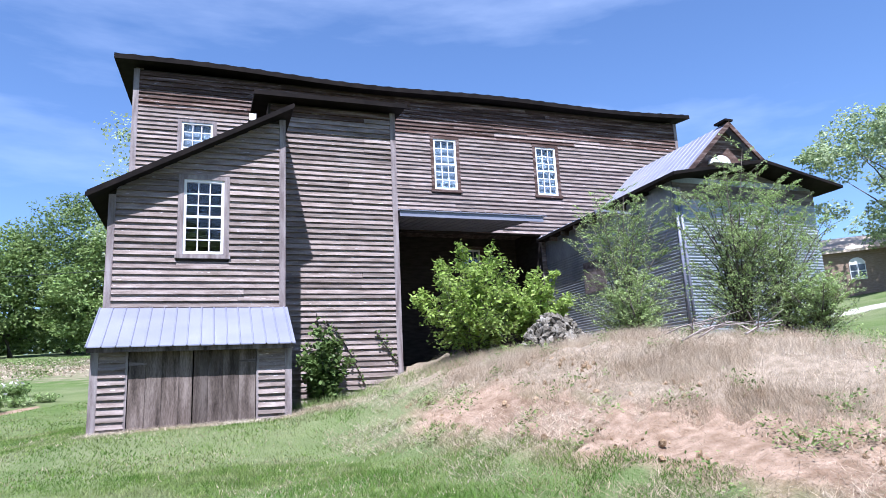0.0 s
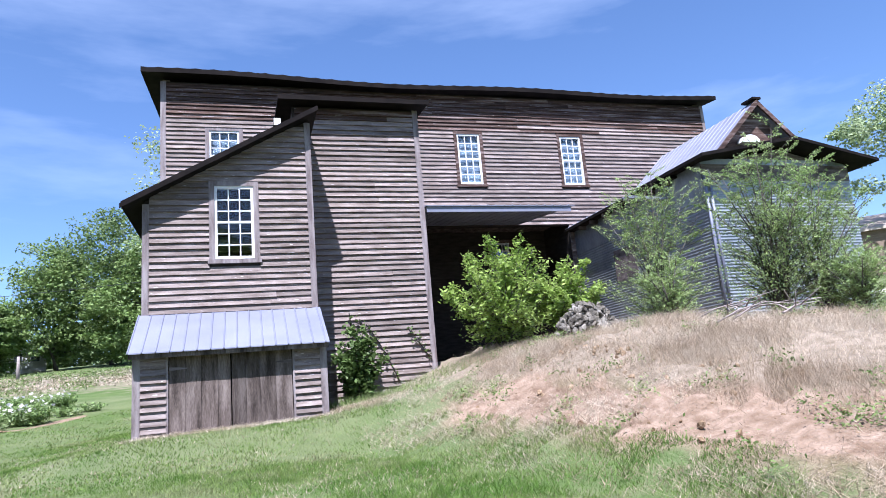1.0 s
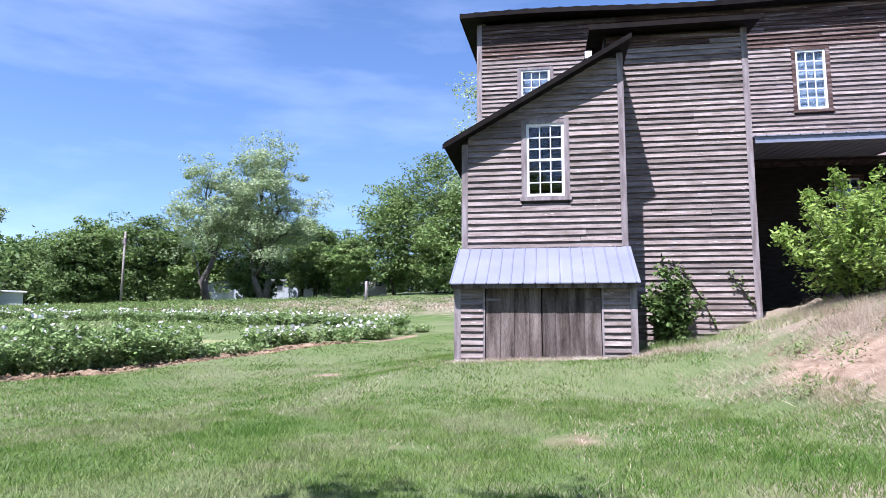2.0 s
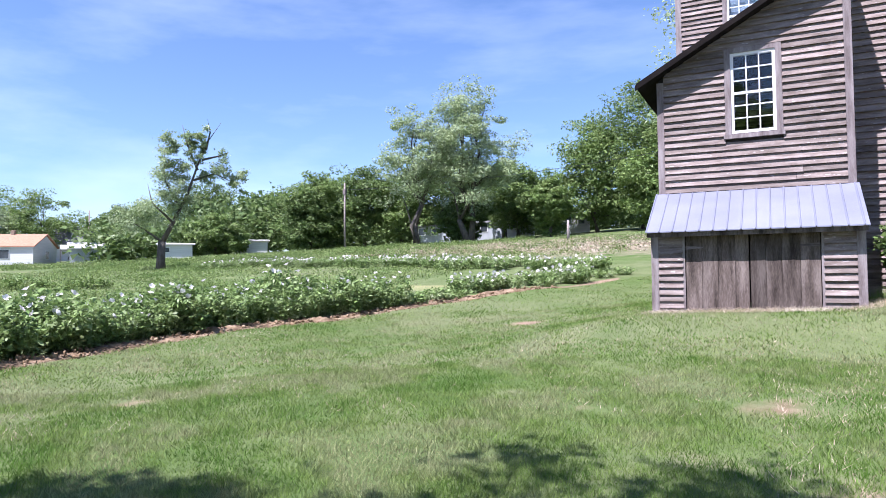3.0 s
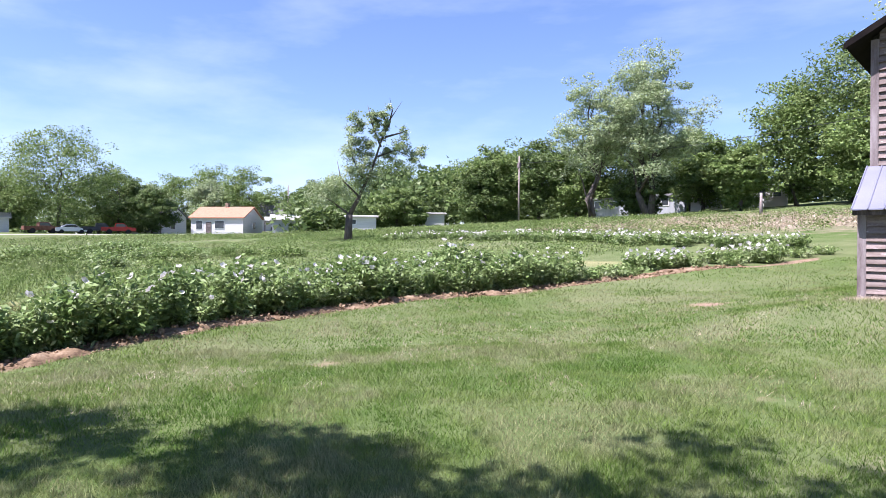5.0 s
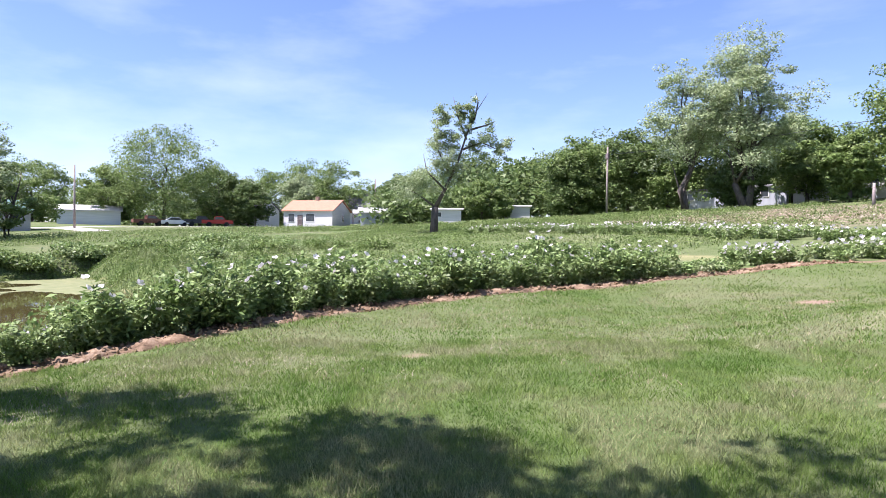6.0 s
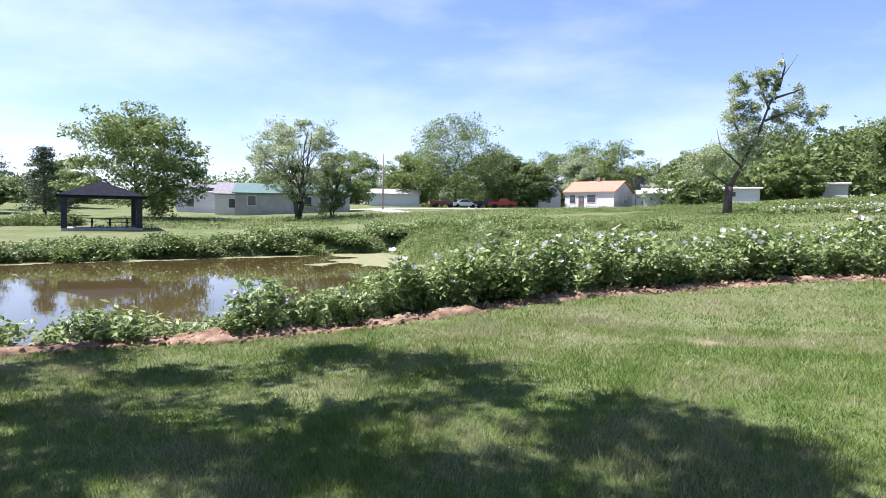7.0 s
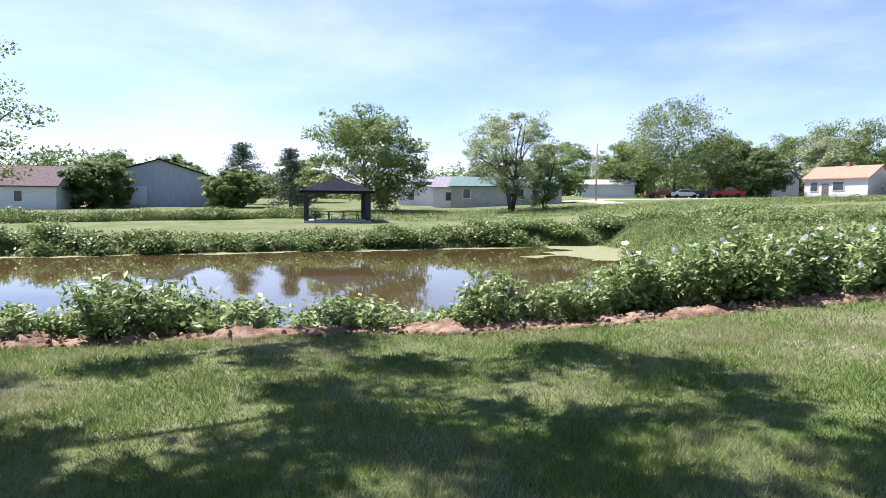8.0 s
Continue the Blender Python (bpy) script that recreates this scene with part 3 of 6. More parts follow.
prism(shed, [(SW[0], SW[3]), (SW[1], SW[3]), (SW[1], slope_z(SW[1]) - 0.12), (SW[0], slope_z(SW[0]) - 0.12)], "y", SY, SY + 0.16)
shed_wall = mpart("wall", shed, SHEATHSHADE, "weathered grey clapboard wall under a sloping roof")
clapboards(shed_wall, SX0 + 0.1, SX1 - 0.1, 2.36, 6.40, SY, [(SW[0] - 0.11, SW[1] + 0.11, SW[2] - 0.1, SW[3] + 0.11)], left_of=lambda z: -0.36 + (z + 0.06 - 4.60) / ((6.60 - 4.42) / 3.9), joints=4.5)
window(*SW, SY)
mpart("corner_board", boxes((SX0 - 0.03, SX0 + 0.1, SY - 0.045, SY + 0.16, 2.2, 4.62)), TRIM)
mpart("corner_board", boxes((SX1 - 0.1, SX1 + 0.03, SY - 0.045, SY + 0.16, 0.1, 6.5)), TRIM)
mpart("side_wall", boxes((SX0, SX0 + 0.16, SY + 0.16, MY, 0.0, 4.58)), WOOD)
mpart("side_wall", boxes((SX1 - 0.16, SX1, SY + 0.16, TY, 0.0, 6.4)), WOOD)
rf = bmesh.new()
prism(rf, [(-0.38, slope_z(-0.38) - 0.10), (3.56, slope_z(3.56) - 0.10), (3.56, slope_z(3.56)), (-0.38, slope_z(-0.38))], "y", SY - 0.36, MY)
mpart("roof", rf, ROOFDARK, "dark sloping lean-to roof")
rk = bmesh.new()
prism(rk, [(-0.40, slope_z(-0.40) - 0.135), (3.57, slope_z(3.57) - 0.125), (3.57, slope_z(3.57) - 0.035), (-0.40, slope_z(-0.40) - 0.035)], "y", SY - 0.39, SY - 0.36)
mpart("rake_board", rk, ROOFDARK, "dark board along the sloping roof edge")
mpart("roof_edge_flashing", boxes((2.70, 2.86, 2.28, 2.32, 6.95, 7.12)), WHITE, "small white painted block at the roof junction")

# low front store with a tin roof
DX0, DX1 = 0.57, 2.76
store = mpart("wall", boxes((0.0, DX0, 0.0, 0.12, -0.15, 1.62), (DX1, SX1, 0.0, 0.12, -0.05, 1.62), (DX0, DX1, 0.0, 0.12, 1.50, 1.62)), SHEATHSHADE, "clapboard walls either side of the plank doors")
clapboards(store, 0.1, DX0 - 0.03, -0.02, 1.50, 0.0, step=0.126)
clapboards(store, DX1 + 0.03, SX1 - 0.1, 0.10, 1.50, 0.0, step=0.126)
mpart("header_board", boxes((0.1, SX1 - 0.1, -0.035, 0.0, 1.44, 1.62)), WOODDARK)
for a, b, z in ((-0.03, 0.1, -0.15), (SX1 - 0.1, SX1 + 0.03, -0.02)):
    mpart("corner_board", boxes((a, b, -0.045, 0.12, z, 1.60)), TRIM)
for a in (DX0 - 0.045, DX1 + 0.0):
    mpart("door_jamb", boxes((a, a + 0.045, -0.04, 0.1, 0.0, 1.5)), TRIM)
for a in (0.0, SX1 - 0.12):
    bm = bmesh.new()
    prism(bm, [(0.12, -0.3), (SY, -0.3), (SY, 2.28), (0.12, 1.62)], "x", a, a + 0.12)
    mpart("side_wall", bm, WOOD)
for n, (a, b) in enumerate(((DX0 + 0.01, 1.64), (1.66, DX1 - 0.01))):
    door = mpart("door", boxes((a, b, 0.03, 0.06, 0.02, 1.48)), WOODDARK, "closed unpainted plank door")
    x, k = a, 0
    while x < b - 0.05:
        w = min(rng.uniform(0.24, 0.32), b - x)
        w = b - x if b - x - w < 0.12 else w
        bm = boxes((x + 0.003, x + w - 0.003, -0.005 + rng.uniform(-0.004, 0.004), 0.03, -0.06 + rng.uniform(0, 0.03) + 0.04 * n, 1.47))
        bm.transform(MILL)
        part("plank", bm, WOODDARK, door)
        x += w
    hx = a if n == 0 else b - 0.3
    for z in (1.2,):
        bm = prism(bmesh.new(), [(hx, z - 0.035), (hx + 0.3, z - 0.012), (hx + 0.3, z + 0.012), (hx, z + 0.035)] if n == 0 else [(hx, z - 0.012), (hx + 0.3, z - 0.035), (hx + 0.3, z + 0.035), (hx, z + 0.012)], "y", -0.022, -0.01)
        bm.transform(MILL)
        part("hinge", bm, TRIMH, door, "long iron strap hinge")


def tin_roof(x0, x1, y0, z0, y1, z1, pitch=0.23, thick=0.02):
    """Ribbed sheets from the low front edge (y0, z0) up to (y1, z1)."""
    bm = bmesh.new()
    prof, x = [], x0
    while x < x1 - 0.01:
        prof += [(x, 0.0), (x + 0.012, 0.018), (x + 0.022, 0.018), (x + 0.034, 0.0), (min(x + pitch - 0.01, x1), 0.0)]
        x += pitch
    rows = [[bm.verts.new((px, y, z + dz)) for px, dz in prof] for y, z in ((y0, z0), (y1, z1))]
    low = [[bm.verts.new((px, y, z + dz - thick)) for px, dz in prof] for y, z in ((y0, z0), (y1, z1))]
    for i in range(len(prof) - 1):
        bm.faces.new((rows[0][i], rows[0][i + 1], rows[1][i + 1], rows[1][i]))
        bm.faces.new((low[0][i], low[1][i], low[1][i + 1], low[0][i + 1]))
        bm.faces.new((low[0][i], low[0][i + 1], rows[0][i + 1], rows[0][i]))
    for e in (0, -1):
        bm.faces.new((rows[0][e], rows[1][e], low[1][e], low[0][e]))
    bmesh.ops.recalc_face_normals(bm, faces=bm.faces[:])
    return bm


mpart("tin_roof", tin_roof(-0.09, 3.45, -0.30, 1.50, SY - 0.04, 2.34), TIN, "pale ribbed tin roof over the low doors")
mpart("fascia", boxes((-0.07, 3.43, -0.25, -0.23, 1.40, 1.485)), WOODDARK)

# porch between the tower and the metal shed
mpart("tin_roof", tin_roof(6.30, 10.4, 2.20, 4.90, MY - 0.05, 5.35), TIN, "rusty tin porch roof")
mpart("fascia", boxes((6.32, 10.3, 2.24, 2.28, 4.74, 4.885)), TIN, "pale tin-clad porch beam")

# ---- metal shed ----
BY0, BX0, BX1, BE = -0.5, 12.35, 16.75, 5.15
metal_shed = thing("metal_shed", 14.5, 2.5, 1.5, "grey corrugated metal shed with a low front gable", "shed")
METAL = Matrix.Translation((-14.5, -2.5, -1.5))


def spart(name, bm, material, label="", smooth_it=False):
    bm.transform(METAL)
    return part(name, bm, material, metal_shed, label, smooth_it)


def corrugated(a, b, z0, z1, axis, at, pitch=0.075, depth=0.012, sign=-1):
    """A sheet wall with level corrugations from a to b along axis."""
    bm = bmesh.new()
    n = int((z1 - z0) / pitch * 4)
    prev = None
    for i in range(n + 1):
        z = z0 + (z1 - z0) * i / n
        o = at + sign * depth * (1 + math.sin(i * math.pi / 2))
        row = [bm.verts.new((u, o, z) if axis == "x" else (o, u, z)) for u in (a, b)]
        if prev:
            f = bm.faces.new((prev[0], prev[1], row[1], row[0]))
            f.smooth = True
        prev = row
    bmesh.ops.recalc_face_normals(bm, faces=bm.faces[:])
    return bm


spart("frame_wall", boxes((BX0, BX1, BY0, BY0 + 0.1, 0.6, BE + 0.1), (BX0, BX0 + 0.1, BY0 + 0.1, 5.9, 0.6, BE), (BX1 - 0.1, BX1, BY0 + 0.1, 5.9, 0.6, BE)), GALV)
xs = np.linspace(BX0 + 0.02, BX1 - 0.02, 5)
for a, b in zip(xs, xs[1:]):
    for c, d in ((1.0, 3.0), (2.95, 4.72)):
        spart("sheet", corrugated(a, b + 0.04, c, d, "x", BY0 - 0.003 - rng.uniform(0, 0.006)), GALV)
ys = np.linspace(BY0, 5.85, 7)
for a, b in zip(ys, ys[1:]):
    for c, d in ((1.0, 2.95), (2.9, 4.3)):
        spart("sheet", corrugated(a, b + 0.04, c, d, "y", BX0 - 0.003 - rng.uniform(0, 0.006)), GALV)
# front band in a darker tone that paints in the eave's shade
spart("top_band", boxes((BX0 - 0.02, BX1 + 0.02, BY0 - 0.03, BY0, 4.70, 5.1)), TRIMH, "flat grey band coloured dark for the shade under the eave")
spart("top_band", boxes((BX0 - 0.03, BX0, BY0, 5.9, 4.28, 5.05)), GALV)
for u in (BX0 - 0.03, BX0 + 0.10):
    bm = bmesh.new()
    tube(bm, [(u, BY0 - 0.09, 1.2), (u, BY0 - 0.09, 4.95)], [0.035, 0.035], 8)
    spart("downpipe", bm, TIN, "pale galvanised pipe")
fr = bmesh.new()
pk = (BX0 + BX1) / 2 + 0.15
prism(fr, [(BX0 - 0.40, BE + 0.02), (pk, BE + 0.50), (BX1 + 0.45, BE - 0.02), (BX1 + 0.45, BE - 0.09), (pk, BE + 0.42), (BX0 - 0.40, BE - 0.06)], "y", BY0 - 0.6, 1.6)
spart("roof", fr, ROOFDARK, "dark low front gable roof")
# front gable wall, in the same tone darkened for the roof's shade
gw = bmesh.new()
prism(gw, [(BX0, BE - 0.12), (pk, BE + 0.38), (BX1, BE - 0.12)], "y", BY0 + 0.01, BY0 + 0.09)
spart("gable_wall", gw, TRIMH)
# eave along the side, with rafter ends
spart("side_eave", boxes((BX0 - 0.35, BX0 + 0.1, BY0 + 0.9, 5.9, BE - 0.10, BE - 0.02)), ROOFDARK)
for y in np.arange(0.6, 5.6, 0.75):
    spart("rafter_end", boxes((BX0 - 0.3, BX0, y, y + 0.07, BE - 0.22, BE - 0.105)), WOODDARK)
# steep rear roof, breaking to a shallow skirt on the side
RXM, RZ, GYF = 16.1, 7.72, 1.55
for name, x0, z0, x1, z1 in (("tin_slope", 14.0, 5.72, RXM, RZ), ("tin_slope", RXM, RZ, 18.1, 5.75), ("tin_skirt", BX0 - 0.33, BE - 0.0, 14.0, 5.72)):
    bm = tin_roof(GYF - 0.25 if name == "tin_slope" else 1.2, 5.92, 0.0, 0.0, 1.0, 0.0, 0.30)
    slope = Vector((x1 - x0, 0, z1 - z0))
    for v in bm.verts:
        u, k, dz = v.co.x, v.co.y, v.co.z
        p = Vector((x0, 0, z0)) + slope * k
        v.co = (p.x, u, p.z + dz)
    bmesh.ops.recalc_face_normals(bm, faces=bm.faces[:])
    spart(name, bm, TIN, "pale ribbed tin roof slope")
gf = bmesh.new()
prism(gf, [(13.9, 5.3), (14.1, 5.7), (RXM, RZ - 0.1), (18.0, 5.7), (18.0, 5.3)], "y", GYF, GYF + 0.08)
spart("gable_wall", gf, WOODRED, "dark wooden gable")
for sgn in (-1, 1):
    bm = bmesh.new()
    prism(bm, [(RXM, RZ + 0.03), (RXM + sgn * 1.9, RZ - 1.79), (RXM + sgn * 1.9, RZ - 1.95), (RXM, RZ - 0.14)], "y", GYF - 0.30, GYF - 0.24)
    spart("barge_board", bm, WOODRED)
bm = bmesh.new()
prism(bm, [(RXM - 0.42 + 0.3 * math.cos(a), 6.45 + 0.22 * math.sin(a)) for a in np.linspace(0, math.pi, 9)], "y", GYF - 0.28, GYF - 0.02)
spart("vent_hood", bm, WHITE, "pale round-topped vent hood")
spart("ridge_cap", boxes((RXM - 0.14, RXM + 0.14, GYF - 0.32, GYF + 0.15, RZ + 0.03, RZ + 0.09)), ROOFDARK)
bm = bmesh.new()
prism(bm, [(11.1, 4.66), (12.45, 4.60), (12.45, 4.66), (11.1, 4.72)], "y", 0.75, 1.0)
spart("awning_strip", bm, TIN, "bent strip of pale tin hanging from the eave")
spart("side_window", boxes((BX0 - 0.06, BX0 - 0.02, 2.6, 3.7, 3.0, 3.9)), TRIMH)

# ---- trees and shrubs ----


def clumps(rng, n, rx, ry, z0, z1, shell=0.55, narrow_top=0.5):
    """Clump centres through an uneven crown."""
    out = []
    while len(out) < n:
        p = rng.uniform(-1, 1, 3)
        r = np.linalg.norm(p)
        if r > 1 or r < shell * rng.uniform(0, 1):
            continue
        k = 1 - narrow_top * max(0.0, p[2]) ** 2
        out.append((p[0] * rx * k, p[1] * ry * k, (z0 + z1) / 2 + p[2] * (z1 - z0) / 2))
    return np.array(out)


def tree(name, x, y, height, spread, seed, label, leaf=LEAF, n_clump=46, per=110, size=0.34, crown_from=0.28, trunk=0.22, stems=1, clump_r=0.13, lean=(0, 0), bare=0, shell=0.5, flat=0.35, limbs=16, z=None, category="tree", group=""):
    rg = np.random.default_rng(seed)
    t = thing(name, x, y, gz(x, y) - 0.1 if z is None else z, label, category, group)
    c = clumps(rg, n_clump, spread, spread * rg.uniform(0.85, 1.0), height * crown_from, height * 0.97, shell)
    c[:, 0] += lean[0] * c[:, 2] / height
    c[:, 1] += lean[1] * c[:, 2] / height
    bm = bmesh.new()
    forks = []
    for s in range(stems):
        a = 2 * math.pi * (s + rg.uniform(0, 0.5)) / stems
        out = spread * 0.28 * (stems > 1)
        pts = [Vector((math.cos(a) * 0.12 * (stems > 1), math.sin(a) * 0.12 * (stems > 1), 0))]
        for k in range(1, 7):
            h = height * 0.82 * k / 6
            pts.append(Vector((math.cos(a) * out * k / 6 + lean[0] * h / height + rg.normal(0, 0.018 * height), math.sin(a) * out * k / 6 + lean[1] * h / height + rg.normal(0, 0.018 * height), h)))
        tube(bm, pts, [trunk * (1.25 if k == 0 else 1 - 0.87 * k / 6) for k in range(7)], 8)
        forks.append(pts)
    order = rg.permutation(len(c))[: limbs + bare]
    for k, i in enumerate(order):
        pts = forks[k % stems]
        e = Vector(c[i])
        j = max(1, min(5, int(6 * (e.z * 0.62) / (height * 0.82))))
        b = pts[j]
        mid = b.lerp(e, 0.5) + Vector((rg.normal(0, 0.03), rg.normal(0, 0.03), 0.04)) * height * 0.6
        r = trunk * (0.42 - 0.05 * j)
        lb = bmesh.new()
        tube(lb, [b, mid, e], [r, r * 0.6, r * 0.15], 5)
        part("limb", lb, BARK, t)
    part("trunk", bm, BARK, t, smooth=False)
    pts, ways = [], []
    for q in c:
        r = height * clump_r * rg.uniform(0.7, 1.25)
        for o in rg.normal(0, 0.5, (4, 3)) * (r, r, r * 0.7):
            rs = r * rg.uniform(0.45, 0.8)
            k = int(per * 0.92 * rg.uniform(0.7, 1.3))
            d = rg.normal(size=(k, 3))
            d /= np.linalg.norm(d, axis=1)[:, None]
            pts.append(q + o + d * rs * rg.uniform(0.3, 1.0, (k, 1)) ** 0.5 * (1.15, 1.15, 0.62))
            ways.append(d * 0.6 + (0, 0, 0.75))
    v, f = leaves(np.concatenate(pts), size * 0.5, rg, 0.85, flat, True, np.concatenate(ways))
    raw("crown", v, f, leaf, t)
    return t


def shrub(name, x, y, height, spread, seed, label, leaf, stems=9, per=240, size=0.09, feather=0.5, z=None, category="shrub", aspect=0.5):
    """Upright stems with leafy side twigs."""
    rg = np.random.default_rng(seed)
    t = thing(name, x, y, gz(x, y) - 0.05 if z is None else z, label, category)
    bm, pts = bmesh.new(), []
    for s in range(stems):
        a = 2 * math.pi * (s * 0.618)
        rr = spread * math.sqrt((s + 0.5) / stems)
        top = Vector((math.cos(a) * rr, math.sin(a) * rr, height * (1 - 0.45 * (rr / spread) ** 2) * rg.uniform(0.8, 1.05)))
        mid = Vector((top.x * 0.35, top.y * 0.35, top.z * 0.5))
        tube(bm, [(top.x * 0.08, top.y * 0.08, 0), mid, top], [0.010 + 0.004 * height, 0.007 + 0.002 * height, 0.003], 5)
        for k in range(per // 12):
            u = rg.uniform(0.15, 1.0)
            p = mid * (2 * u * (1 - u)) + top * u * u
            w = Vector((rg.normal(), rg.normal(), rg.uniform(-0.2, 0.9))).normalized() * feather * (1.15 - u) * rg.uniform(0.4, 1.0) * spread
            tube(bm, [p, p + w], [0.006, 0.002], 3)
            for q in range(12):
                f = rg.uniform(0.25, 1.1)
                pts.append(np.array(p + w * f) + rg.normal(0, size * 0.5, 3))
    part("stem", bm, BARK, t)
    v, f = leaves(np.array(pts), size, rg, aspect, 0.6)
    raw("foliage", v, f, leaf, t)
    return t



def sapling(x, y, height, spread, seed, label, stems=12, branches=30, each=54, leaf_size=0.036):
    """A feathery elm sapling: arching stems with long fronds of small leaves in two ranks."""
    rg = np.random.default_rng(seed)
    t = thing("feathery_sapling", x, y, gz(x, y) - 0.05, label, "shrub")
    bm, pts = bmesh.new(), []
    for k in range(stems):
        a, rr = 2.4 * k + rg.normal(0, 0.3), spread * 0.75 * math.sqrt((k + 0.3) / stems)
        top = Vector((math.cos(a) * rr, math.sin(a) * rr, height * (1 - 0.5 * (rr / spread) ** 2) * rg.uniform(0.75, 1.05)))
        mid = Vector((top.x * 0.3, top.y * 0.3, top.z * 0.55))
        tube(bm, [(top.x * 0.1, top.y * 0.1, 0), mid, top], [0.02, 0.013, 0.003], 5)
        for b in range(branches):
            u = rg.uniform(0.03, 1.0)
            p = mid * (2 * u * (1 - u)) + top * u * u
            w = rg.uniform(0, 2 * math.pi)
            ln = (0.25 + 0.5 * (1 - u)) * spread * rg.uniform(0.5, 1.15)
            way = Vector((math.cos(w), math.sin(w), rg.uniform(0.25, 1.0))) * ln
            tip = p + way - Vector((0, 0, 0.12 * ln))
            tube(bm, [p, p + way * 0.55, tip], [0.006, 0.004, 0.0015], 3)
            f = rg.uniform(0.12, 1.05, each)[:, None]
            line = np.array(p) * (1 - f) ** 2 + 2 * f * (1 - f) * np.array(p + way * 0.55) + f * f * np.array(tip)
            flat_side = np.array((-math.sin(w), math.cos(w), 0.0)) * rg.choice([-1, 1], (each, 1)) * 0.085 * (1.15 - f) * rg.uniform(0.3, 1.2, (each, 1))
            pts.append(line + flat_side + rg.normal(0, 0.012, (each, 3)))
    part("stem", bm, BARK, t)
    v, f = leaves(np.concatenate(pts), leaf_size, rg, 0.6, 0.5, True)
    raw("foliage", v, f, FEATHER, t)
    return t


# by the mill
shrub("lime_shrub", 7.2, 0.0, 2.6, 1.45, 3, "bright lime-green leafy sapling bush before the porch", LEAFLIME, 20, 560, 0.105, 0.6, aspect=0.55)
shrub("lime_shrub", 8.5, -0.4, 1.9, 1.0, 4, "bright lime-green leafy sapling bush before the porch", LEAFLIME, 16, 480, 0.10, 0.6, aspect=0.55)
sapling(9.45, -2.3, 3.4, 1.5, 5, "feathery pale green elm sapling beside the metal shed")
sapling(10.45, -4.15, 3.4, 1.4, 6, "tall feathery pale green sapling before the metal shed", 16)
sapling(11.2, -4.3, 2.8, 1.3, 7, "feathery pale green sapling before the metal shed", 14)
sapling(9.0, -3.2, 1.5, 0.9, 71, "low grey-green sapling at the foot of the metal shed", 9, 20)
sapling(11.2, -5.0, 1.4, 0.9, 72, "low grey-green sapling at the foot of the metal shed", 10, 22)
shrub("dark_shrub", 4.3, 1.7, 1.85, 0.6, 8, "dark green broad-leaved shrub against the tower wall", LEAFDARK, 10, 300, 0.13, 0.5, aspect=0.7)

